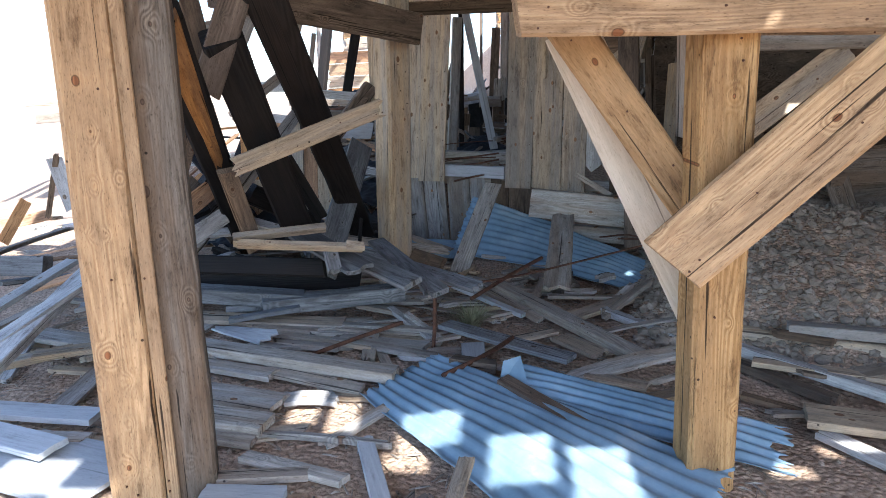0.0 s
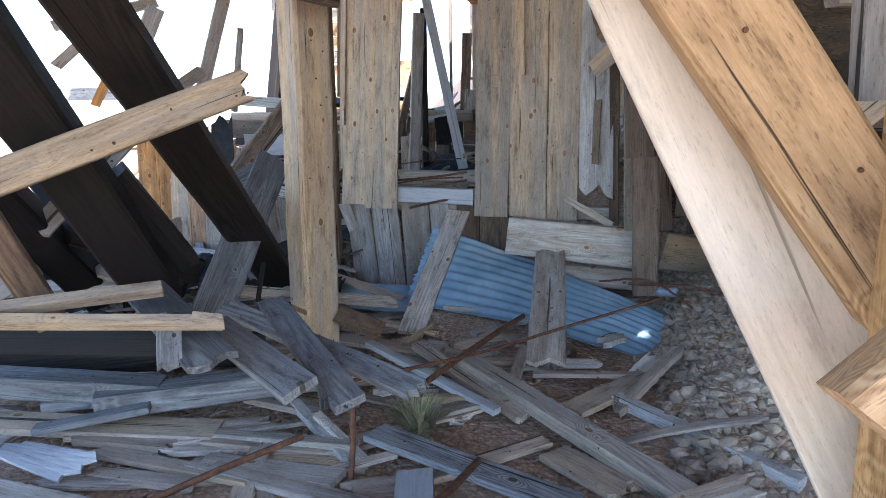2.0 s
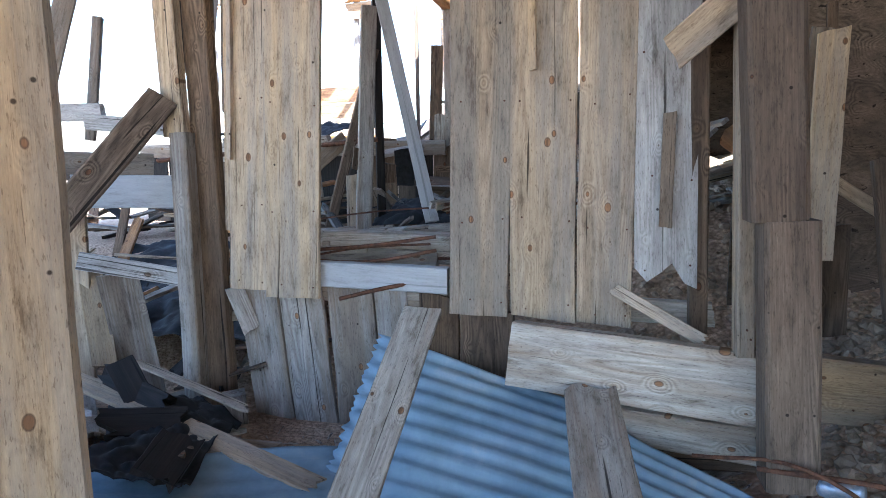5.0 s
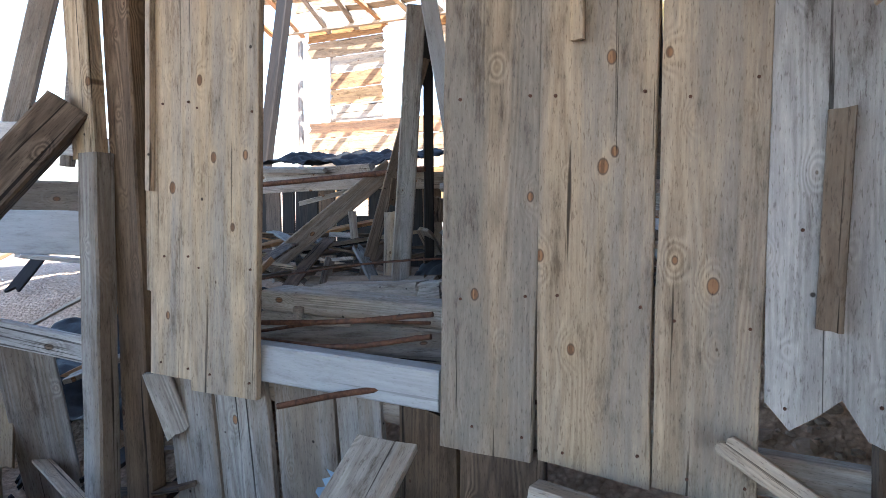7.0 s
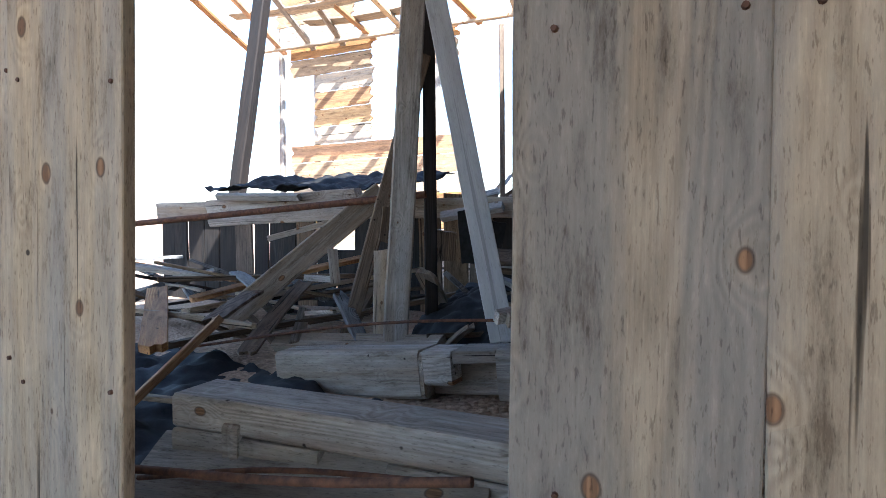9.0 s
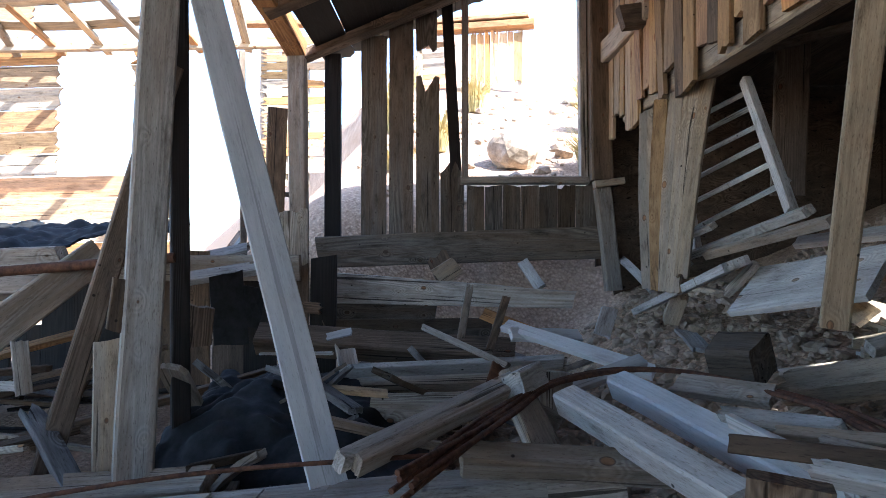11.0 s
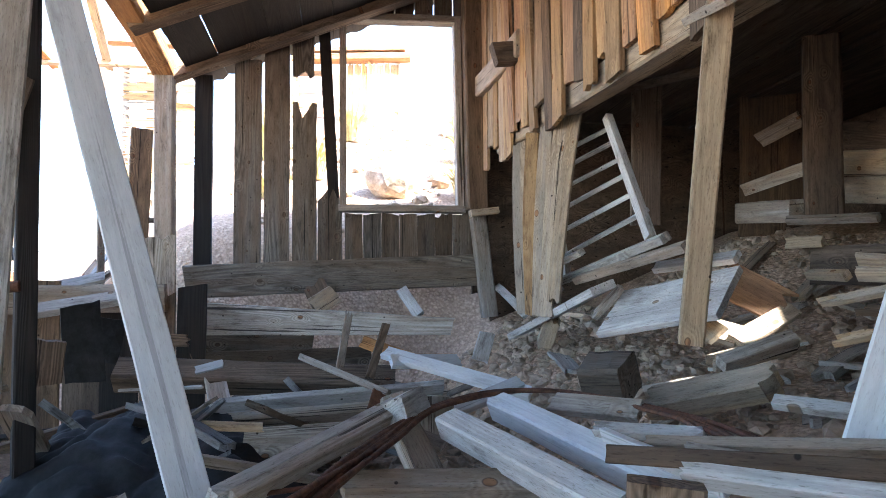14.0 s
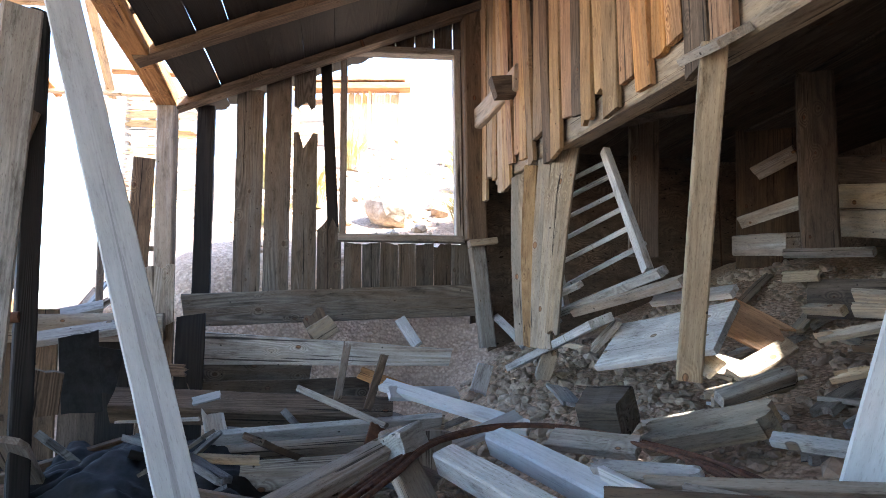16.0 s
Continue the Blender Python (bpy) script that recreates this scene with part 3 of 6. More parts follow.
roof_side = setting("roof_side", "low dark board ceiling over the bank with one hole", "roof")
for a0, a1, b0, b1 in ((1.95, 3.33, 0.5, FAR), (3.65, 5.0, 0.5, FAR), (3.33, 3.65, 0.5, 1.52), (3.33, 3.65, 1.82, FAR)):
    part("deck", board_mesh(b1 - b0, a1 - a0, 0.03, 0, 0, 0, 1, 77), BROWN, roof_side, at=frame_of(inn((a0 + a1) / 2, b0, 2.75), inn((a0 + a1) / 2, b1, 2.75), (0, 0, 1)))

# ---- side wall: boards hanging over a beam ----
wall_hang = setting("wall_hanging", "warm brown boards hanging above a long tan beam")
r = random.Random(3)
v = 1.9
while v < 5.3:
    w = r.uniform(0.11, 0.2)
    f = (v - 1.9) / 3.4
    u = 1.775 + r.uniform(-0.012, 0.012)
    drop = r.uniform(-0.10, 0.12)
    count[0] += 1
    bm = board_mesh(1.9 - drop, w - 0.012, 0.025, 0.015, r.uniform(-0.01, 0.01), r.uniform(-0.1, 0.1), 1, count[0])
    ob = link("plank", bm, r.choice((ORANGE, WARM, WARM, ORANGE, BROWN)), wall_hang)
    ob.matrix_world = frame_of(inn(u, v + w / 2, 2.10 + drop + 0.22 * f), inn(u + r.uniform(-0.05, 0.05), v + w / 2 + r.uniform(-0.03, 0.03), 4.0 + 0.2 * f), -RU)
    v += w
plank(inn(1.86, 1.0, 2.06), inn(1.86, 5.0, 2.385), 0.13, 0.12, -RU, TAN, name="beam", parent=wall_hang)
plank(inn(1.80, 4.2, 2.85), inn(1.76, 5.35, 2.93), 0.17, 0.12, -RU, TAN, name="beam", parent=wall_hang)
plank(inn(1.62, 4.3, 2.80), inn(1.95, 4.3, 2.84), 0.14, 0.10, -RV, BROWN, name="beam", parent=wall_hang)
# ---- far left wall with big holes ----
LEFT = 6.0
wall_left = setting("wall_left", "sunlit horizontal board wall broken by large holes")
z = 1.0
i = 0
while z < 3.9:
    h = 0.2
    spans = [(-5.0, -2.95)] if 2.1 < z < 3.0 else [(-5.0, -1.0)]
    if z < 2.1:
        spans = [(-4.1, -1.85)]
    if z > 3.0:
        spans = [(-4.1, -2.95), (-2.3, -1.9)] if z < 3.25 else [(-4.3, -3.2)]
    for a, b in spans:
        if 2.1 < z < 3.0:
            a = -3.75
        count[0] += 1
        ob = link("plank", board_mesh((b - a) * 1.45, h * 1.45 - 0.012, 0.03, 0.08, 0, 0, 1, count[0]), (TAN, WARM, ORANGE)[i % 3], wall_left)
        ob.matrix_world = frame_of(beyond(a, LEFT, z), beyond(b, LEFT, z + 0.01), -RV)
    i += 1
    z += h
for u in (-3.78, -2.2, -4.3):
    plank(beyond(u, LEFT + 0.05, 0.6), beyond(u + 0.03, LEFT + 0.05, 3.6), 0.09, 0.08, -RV, GREY, name="stud", parent=wall_left)
plank(beyond(-4.5, LEFT - 0.1, 3.25), beyond(-0.9, LEFT - 0.1, 3.22), 0.10, 0.10, -RV, TAN, name="beam", parent=wall_left)
for k in range(9):
    u = -4.6 + 0.42 * k
    plank(beyond(u, LEFT, 3.2), beyond(u + r.uniform(-0.5, 0.5), LEFT - 2.6, 3.95 + r.uniform(-0.15, 0.2)), 0.10, 0.05, (0, 0, 1), r.choice((GREY, TAN, ORANGE)), name="rafter", label="bare rafter of the collapsed roof", bow=r.uniform(-0.1, 0.1), category="rafter", group="bare rafters")
for k in range(8):
    v = LEFT - 0.3 - 0.33 * k
    plank(beyond(-4.6 + r.uniform(0, 1), v, 3.32 + 0.3 * (LEFT - v) / 1.0 * 0.9), beyond(-2.2 + r.uniform(-0.8, 1.0), v, 3.3 + 0.3 * (LEFT - v) * 0.9), 0.18, 0.025, (0, 0.3, 1), r.choice((TAN, ORANGE, GREY)), label="loose sheathing board on bare rafters", bow=r.uniform(-0.12, 0.02))
post((-2.46, 13.25, 0.93), (-2.06, 13.40, 4.00), 0.17, 0.14, -RV, CHAR_SHADE, "blackened leaning post of the wrecked wing")

# broken roof over the second room's open side: missing boards let sun stripes through
r = random.Random(8)
# run lengthened with unseen boards to shade the room below
u = -5.2
while u < -0.55:
    w = r.uniform(0.18, 0.26)
    if r.random() > 0.05:
        plank(inn(u + w / 2, -1.1, 3.10), inn(u + w / 2, 3.7, 3.5), w, 0.025, (0, 0, 1), BROWN, label="old roof board over the second room", group="roof boards", ragged=0.06)
    u += w + r.choice((0.004, 0.004, 0.02))
u = -0.5
while u < 5.0:
    w = r.uniform(0.18, 0.26)
    # gap placed so that the sun reaches the broken box
    if not 3.85 < u + w / 2 < 4.5:
        plank(inn(u + w / 2, -1.1, 3.10), inn(u + w / 2, 2.1, 3.4 + 0.25 * u), w, 0.025, (0, 0, 1), BROWN, label="old roof board over the second room", group="roof boards", ragged=0.06)
    u += w + 0.004

# low wall behind the second room's open side, near black for the void's shade
wall_low = setting("wall_low", "low near-black board wall for the dark void, with a small square hole")
u = -4.6
while u < -0.55:
    w = r.uniform(0.17, 0.25)
    gap = -2.62 < u + w / 2 < -2.3
    for z0, z1 in (((0.0, 0.92), (1.15, 1.38)) if gap else ((0.0, 1.33 + r.uniform(-0.1, 0.06)),)):
        count[0] += 1
        ob = link("plank", board_mesh(z1 - z0, w - 0.008, 0.025, 0.02, 0, 0, 1, count[0]), r.choice((CHAR_SHADE, CHAR_SHADE, BROWN)), wall_low)
        ob.matrix_world = frame_of(rat(u + w / 2, 4.3, z0), rat(u + w / 2 + r.uniform(-0.03, 0.03), 4.3, z1), -RV)
    u += w
plank(rat(-4.6, 4.25, 1.30), rat(-0.6, 4.25, 1.26), 0.16, 0.06, -V, GREY, name="rail", parent=wall_low)

# studs where the plank wall breaks off
post((-0.635, 6.93, -0.02), (-0.665, 7.03, 1.43), 0.10, 0.08, -WV, GREY, "pale grey spliced wall stud with nails")
post((-0.69, 7.04, 1.41), (-0.74, 7.06, 3.1), 0.12, 0.06, -WV, TAN, "tan upper half of a spliced wall stud")
post((-0.54, 7.06, -0.02), (-0.585, 7.08, 3.1), 0.14, 0.07, -WV, BROWN, "dark brown stud at the end of the wall")

# ---- front bay: posts, beams and braces ----
post((-1.18, 2.28, -0.02), (-1.18, 2.27, 2.20), 0.185, 0.17, (0.40, -1.0, 0.0), WARM, "warm brown doubled timber post with knots and splits")
post((-1.055, 2.30, -0.02), (-1.07, 2.28, 2.20), 0.045, 0.15, (0.40, -1.0, 0.0), WARM, "thin warm strip nailed to the doubled post")
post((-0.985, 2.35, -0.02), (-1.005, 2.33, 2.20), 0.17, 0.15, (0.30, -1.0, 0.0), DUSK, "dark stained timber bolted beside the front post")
post((1.05, 2.39, 0.02), (0.94, 2.33, 1.77), 0.185, 0.19, (0.00, -1.00, 0.00), WARM)
plank((0.91, 2.48, 1.39), (0.88, 2.48, 1.81), 0.06, 0.10, (0.00, -1.00, 0.00), GREY)
post((-0.37, 4.95, 0.09), (-0.37, 4.95, 2.40), 0.20, 0.20, (1.03, -1.29, 0.06), TAN, "warm brown squared timber post with a dark side")
beam((0.23, 2.20, 1.78), (1.72, 2.20, 1.81), 0.129, 0.16, (-0.40, -0.91, -0.10), WARM)
beam((0.46, 2.60, 1.77), (2.05, 2.60, 1.78), 0.045, 0.10, (-0.43, -0.90, -0.08), WARM)
beam((0.44, 2.48, 1.78), (0.98, 2.46, 1.07), 0.150, 0.09, (-0.28, -0.96, 0.05), WARM, label="warm brown diagonal brace with a checked end")
plank((0.47, 2.58, 1.78), (1.05, 2.56, 0.68), 0.197, 0.04, (-0.28, -0.95, 0.12), CREAM, "broad bleached board nailed behind the diagonal brace", ragged=0.01)
beam((1.64, 2.10, 1.83), (0.77, 2.15, 0.98), 0.235, 0.12, (-0.49, -0.87, 0.06), WARM, label="warm brown diagonal brace with nails and knots")
beam((-1.11, 3.40, 2.04), (-0.19, 4.70, 1.96), 0.205, 0.12, (0.16, -0.98, -0.11), BROWN)
beam((-0.40, 5.30, 2.15), (0.63, 5.50, 2.21), 0.103, 0.08, (-0.02, -0.99, -0.12), BROWN)
beam((1.84, 4.20, 1.85), (3.35, 4.20, 1.88), 0.127, 0.10, (-0.52, -0.85, -0.06), GREY)
beam((1.78, 4.00, 1.31), (2.47, 4.20, 1.79), 0.166, 0.06, (-0.46, -0.89, -0.00), TAN)
# ---- burnt timbers leaning in the middle ----
beam((-1.10, 2.68, 1.85), (-1.53, 5.00, 0.42), 0.17, 0.14, (0.40, -0.86, -0.30), CHAR_SHADE, label="half burnt leaning timber with a split face")
plank((-1.06, 2.60, 1.85), (-1.27, 3.76, 1.14), 0.115, 0.05, (0.40, -0.86, -0.30), ORANGE, "bright orange split face of a burnt timber", taper=0.45, ragged=0.08)
beam((-1.05, 3.26, 1.81), (-0.97, 4.37, 0.61), 0.20, 0.15, (0.30, -0.90, -0.20), CHAR_SHADE)
beam((-0.99, 4.13, 1.15), (-0.84, 4.44, 0.72), 0.09, 0.08, (0.22, -0.97, 0.14), CHAR_SHADE)
beam((-0.87, 2.74, 2.37), (-0.71, 5.65, 0.35), 0.20, 0.15, (0.20, -0.90, -0.10), CHAR_SHADE)
plank((-1.15, 3.50, 1.14), (-1.11, 3.80, 0.64), 0.100, 0.05, (0.29, -0.94, 0.17), BROWN)
beam((-1.31, 4.35, 0.90), (-0.98, 4.90, 0.58), 0.141, 0.12, (0.24, -0.96, 0.17), CHAR_SHADE)
plank((-1.47, 3.84, 1.33), (-1.74, 3.79, 0.59), 0.14, 0.04, (0.35, -0.93, 0.1), BROWN, "long dark brown split board leaning by the burnt timbers")
beam((-1.12, 3.45, 1.15), (-0.34, 3.66, 1.46), 0.100, 0.06, (0.20, -0.98, 0.07), TAN, label="long splintered tan board caught across burnt beams", ragged=0.06)
beam((-0.94, 3.20, 2.00), (-1.15, 3.30, 1.55), 0.141, 0.08, (0.31, -0.95, -0.07), BROWN)
beam((-1.21, 3.30, 2.02), (-1.16, 3.40, 1.58), 0.092, 0.06, (0.33, -0.94, -0.07), BROWN)
# long boards under them
plank((-0.84, 4.45, 0.30), (-0.68, 5.55, 1.12), 0.195, 0.03, (0.38, -0.90, 0.23), SLATE)
plank((-1.03, 5.60, 0.89), (-0.73, 5.70, 1.06), 0.154, 0.03, (0.34, -0.93, 0.11), SLATE)
plank((-1.30, 4.10, 0.92), (-1.00, 4.60, 1.40), 0.085, 0.03, (0.25, -0.96, 0.09), GREY)
plank((-1.65, 4.00, 0.79), (-1.48, 4.20, 0.94), 0.122, 0.06, (0.35, -0.92, 0.15), ORANGE)
plank((-1.70, 4.20, 0.58), (-1.44, 4.30, 0.75), 0.111, 0.03, (0.34, -0.92, 0.19), SILVER)
plank((-1.16, 3.55, 0.76), (-0.67, 3.70, 0.79), 0.038, 0.05, (0.46, -0.86, 1.24), TAN)
plank((-1.13, 3.50, 0.74), (-0.46, 3.65, 0.68), 0.035, 0.05, (0.42, -0.87, 1.27), TAN, ragged=0.05)
plank((-0.54, 3.60, 0.71), (-0.44, 3.60, 0.70), 0.030, 0.05, (0.31, -0.91, 1.28), TAN)
plank((-0.95, 4.20, 0.66), (-0.45, 3.50, 0.59), 0.163, 0.025, (0.35, -0.90, 1.28), SLATE, label="dark slate grey board slumped over the pile")
plank((-0.61, 4.00, 0.56), (-0.16, 3.40, 0.54), 0.129, 0.03, (0.25, -0.91, 1.33), SLATE)
plank((-0.45, 4.30, 0.57), (-0.01, 3.40, 0.49), 0.109, 0.03, (0.18, -0.93, 1.33), SLATE)
plank((-0.71, 4.50, 0.49), (0.20, 3.50, 0.49), 0.092, 0.03, (0.18, -0.93, 1.32), SLATE)
plank((-0.19, 3.90, 0.49), (-0.09, 3.40, 0.49), 0.028, 0.03, (0.15, -0.92, 0.37), SLATE)
plank((-0.66, 3.70, 0.69), (-0.59, 3.50, 0.57), 0.078, 0.03, (0.35, -0.88, 0.31), SLATE)
plank((-0.62, 4.90, 0.61), (-0.61, 4.70, 0.46), 0.024, 0.02, (0.24, -0.94, 0.23), CHAR_SHADE)
plank((-0.23, 4.90, 0.33), (-0.00, 4.60, 0.33), 0.100, 0.04, (0.10, -0.95, 0.30), BROWN)
# ---- boards on the floor ----
beam((-1.21, 4.22, 0.14), (-0.28, 4.36, 0.20), 0.15, 0.10, (0.00, 0.00, 1.00), SLATE, label="rounded grey log lying on the floor")
beam((-1.86, 4.37, 0.20), (-0.95, 4.30, 0.16), 0.16, 0.10, (0.00, 0.00, 1.00), SLATE)
plank((-1.77, 4.22, 0.07), (-0.65, 4.10, 0.06), 0.17, 0.03, (0.00, 0.00, 1.00), TAN)
plank((-1.39, 4.06, 0.10), (-0.94, 4.13, 0.16), 0.07, 0.03, (0.00, 0.00, 1.00), SLATE)
plank((-1.44, 3.93, 0.10), (-1.03, 3.74, 0.10), 0.16, 0.012, (0.00, 0.00, 1.00), PALE, "crumpled pale scrap sheet on the floor", twist=0.5, ragged=0.06)
beam((-1.65, 3.73, 0.08), (-0.25, 3.25, 0.08), 0.13, 0.06, (0.00, 0.00, 1.00), GREY)
plank((-1.57, 3.54, 0.05), (-0.91, 3.31, 0.05), 0.12, 0.03, (0.00, 0.00, 1.00), GREY)
plank((-1.31, 3.14, 0.05), (-0.79, 2.98, 0.05), 0.18, 0.03, (0.00, 0.00, 1.00), GREY)
beam((-1.19, 2.83, 0.07), (-0.80, 2.73, 0.07), 0.16, 0.05, (0.00, 0.00, 1.00), GREY)
plank((-1.13, 2.70, 0.05), (-0.83, 2.62, 0.05), 0.10, 0.03, (0.00, 0.00, 1.00), GREY)
plank((-1.64, 4.28, 0.05), (-1.19, 4.19, 0.05), 0.12, 0.025, (0.00, 0.00, 1.00), PALE)
plank((-1.29, 4.14, 0.05), (-0.73, 4.16, 0.05), 0.14, 0.025, (0.00, 0.00, 1.00), TAN)
plank((-0.99, 3.41, 0.04), (-0.42, 3.16, 0.04), 0.10, 0.03, (0.00, 0.00, 1.00), TAN)
plank((-0.99, 2.33, 0.05), (-0.54, 2.37, 0.05), 0.07, 0.03, (0.00, 0.00, 1.00), GREY)
plank((-0.84, 2.50, 0.05), (-0.39, 2.32, 0.05), 0.07, 0.03, (0.00, 0.00, 1.00), GREY)
plank((-0.92, 2.22, 0.05), (-0.60, 2.21, 0.05), 0.12, 0.03, (0.00, 0.00, 1.00), PALE)
plank((-0.35, 2.65, 0.05), (-0.22, 2.14, 0.05), 0.075, 0.03, (0.00, 0.00, 1.00), PALE)
plank((0.03, 2.02, 0.14), (0.09, 2.26, 0.18), 0.06, 0.03, (0.00, 0.00, 1.00), TAN)
plank((-1.49, 4.31, 0.10), (-0.58, 4.46, 0.12), 0.10, 0.05, (0.00, 0.00, 1.00), SLATE)
plank((-0.68, 3.86, 0.05), (0.02, 3.54, 0.05), 0.08, 0.03, (0.00, 0.00, 1.00), GREY)
plank((-1.10, 3.98, 0.04), (-0.42, 3.72, 0.05), 0.07, 0.025, (0.00, 0.00, 1.00), TAN)
plank((-0.68, 4.08, 0.06), (-0.05, 3.92, 0.08), 0.06, 0.03, (0.00, 0.00, 1.00), GREY)
plank((-0.36, 4.25, 0.12), (-0.08, 3.86, 0.05), 0.05, 0.03, (0.00, 0.00, 1.00), SILVER)
plank((0.18, 3.76, 0.05), (0.18, 3.14, 0.05), 0.14, 0.03, (0.00, 0.00, 1.00), PALE)
plank((0.05, 3.41, 0.09), (0.29, 3.33, 0.09), 0.08, 0.06, (0.00, 0.00, 1.00), BROWN)
plank((-1.88, 2.52, 0.06), (-1.29, 2.31, 0.06), 0.40, 0.02, (0.00, 0.00, 1.00), PALE, "large pale flat panel lying near the front post")
plank((-2.27, 2.88, 0.08), (-1.60, 2.79, 0.08), 0.13, 0.03, (0.00, 0.00, 1.00), PALE)
plank((-2.12, 2.66, 0.10), (-1.62, 2.47, 0.10), 0.15, 0.03, (0.00, 0.00, 1.00), PALE)
plank((-1.81, 2.64, 0.06), (-1.56, 2.62, 0.06), 0.08, 0.03, (0.00, 0.00, 1.00), GREY)
plank((-2.55, 3.82, 0.10), (-1.88, 3.62, 0.10), 0.17, 0.03, (0.00, 0.00, 1.00), GREY)
plank((-2.49, 3.19, 0.12), (-2.10, 3.52, 0.12), 0.10, 0.04, (0.00, 0.00, 1.00), TAN)
plank((-2.21, 3.32, 0.16), (-1.96, 3.49, 0.14), 0.12, 0.03, (0.00, 0.00, 1.00), TAN)
plank((-1.86, 2.95, 0.05), (-1.89, 3.42, 0.05), 0.12, 0.02, (0.00, 0.00, 1.00), GREY)
beam((-2.16, 2.87, 0.25), (-2.23, 4.02, 0.45), 0.10, 0.06, (0.00, 0.00, 1.00), SILVER)
plank((-2.52, 3.42, 0.35), (-2.35, 4.05, 0.50), 0.09, 0.03, (0.00, 0.00, 1.00), SILVER)
plank((-2.28, 3.06, 0.30), (-2.12, 3.74, 0.45), 0.09, 0.03, (0.00, 0.00, 1.00), SILVER)
beam((-3.29, 4.40, 0.38), (-2.73, 4.40, 0.37), 0.140, 0.12, (0.55, -0.81, 0.22), SLATE)
plank((-2.33, 4.01, 0.20), (-2.03, 4.15, 0.25), 0.12, 0.03, (0.00, 0.00, 1.00), SILVER)
plank((-0.36, 3.16, 0.04), (-0.23, 2.91, 0.04), 0.05, 0.02, (0.00, 0.00, 1.00), TAN)
# middle of the floor
plank((-0.08, 4.96, 0.14), (0.54, 4.21, 0.08), 0.055, 0.03, (0.00, 0.00, 1.00), PALE, "narrow white painted board on the rubble")
plank((0.17, 5.01, 0.12), (0.66, 4.17, 0.06), 0.09, 0.03, (0.00, 0.00, 1.00), GREY)
beam((0.41, 4.79, 0.12), (1.13, 3.51, 0.07), 0.12, 0.06, (0.00, 0.00, 1.00), GREY, label="long grey rough timber lying across the floor")
plank((0.01, 4.01, 0.09), (0.73, 3.49, 0.07), 0.13, 0.03, (0.00, 0.00, 1.00), SLATE)
plank((0.88, 4.26, 0.05), (2.07, 5.15, 0.10), 0.13, 0.03, (0.00, 0.00, 1.00), TAN)
beam((1.12, 4.37, 0.06), (1.56, 3.58, 0.08), 0.07, 0.05, (0.00, 0.00, 1.00), SILVER)
plank((0.72, 3.90, 0.05), (0.92, 3.61, 0.05), 0.15, 0.025, (0.00, 0.00, 1.00), TAN)
plank((0.41, 3.82, 0.05), (0.72, 3.99, 0.05), 0.08, 0.02, (0.00, 0.00, 1.00), TAN)
plank((1.81, 4.73, 0.08), (1.59, 4.11, 0.06), 0.13, 0.025, (0.00, 0.00, 1.00), GREY)
plank((1.97, 4.98, 0.10), (1.82, 4.26, 0.06), 0.08, 0.03, (0.00, 0.00, 1.00), GREY)
plank((-0.28, 5.22, 0.08), (0.31, 4.96, 0.08), 0.12, 0.025, (0.00, 0.00, 1.00), TAN)
plank((0.79, 4.98, 0.10), (0.65, 4.54, 0.07), 0.06, 0.03, (0.00, 0.00, 1.00), GREY)
plank((0.25, 4.86, 0.07), (0.82, 4.81, 0.08), 0.06, 0.025, (0.00, 0.00, 1.00), TAN)
plank((-0.19, 3.76, 0.05), (0.10, 3.88, 0.06), 0.04, 0.02, (0.00, 0.00, 1.00), GREY)
plank((-0.24, 4.12, 0.12), (-0.02, 3.86, 0.05), 0.04, 0.03, (0.00, 0.00, 1.00), GREY)
plank((-0.58, 4.33, 0.12), (-0.23, 4.19, 0.10), 0.1, 0.03, (0.00, 0.00, 1.00), GREY)
plank((-0.70, 4.04, 0.05), (-0.15, 3.93, 0.05), 0.08, 0.03, (0.00, 0.00, 1.00), GREY)
plank((-0.64, 3.86, 0.05), (-0.10, 3.72, 0.05), 0.12, 0.03, (0.00, 0.00, 1.00), GREY)
plank((-1.04, 3.80, 0.05), (-0.61, 3.70, 0.05), 0.07, 0.03, (0.00, 0.00, 1.00), GREY)
plank((-1.25, 4.09, 0.05), (-0.80, 4.00, 0.05), 0.09, 0.03, (0.00, 0.00, 1.00), GREY)
plank((0.76, 3.29, 0.06), (1.06, 3.15, 0.06), 0.09, 0.025, (0.00, 0.00, 1.00), TAN)
plank((0.30, 3.09, 0.13), (0.66, 2.63, 0.09), 0.09, 0.03, (0.00, 0.00, 1.00), BROWN)
# two boards propped on the blue sheets
plank((0.13, 5.40, 0.04), (0.49, 6.42, 0.66), 0.16, 0.03, (-0.02, -0.96, 1.28), GREY, label="grey board leaning on blue corrugated sheet and wall")
plank((0.83, 4.60, 0.15), (1.12, 6.05, 0.42), 0.20, 0.025, (-0.24, -0.91, 1.35), GREY, label="wide grey board with torn end propped on blue sheet", ragged=0.06)
# right-hand floor
beam((1.65, 3.57, 0.12), (2.32, 2.69, 0.12), 0.07, 0.06, (0.00, 0.00, 1.00), SILVER)
beam((1.71, 3.71, 0.15), (2.70, 3.21, 0.20), 0.10, 0.07, (0.00, 0.00, 1.00), TAN)
beam((1.95, 3.52, 0.25), (2.65, 3.17, 0.30), 0.09, 0.06, (0.00, 0.00, 1.00), GREY)
plank((1.87, 3.51, 0.22), (2.14, 3.37, 0.22), 0.06, 0.04, (0.00, 0.00, 1.00), BROWN)
plank((1.68, 3.34, 0.12), (2.47, 2.91, 0.16), 0.09, 0.03, (0.00, 0.00, 1.00), TAN)
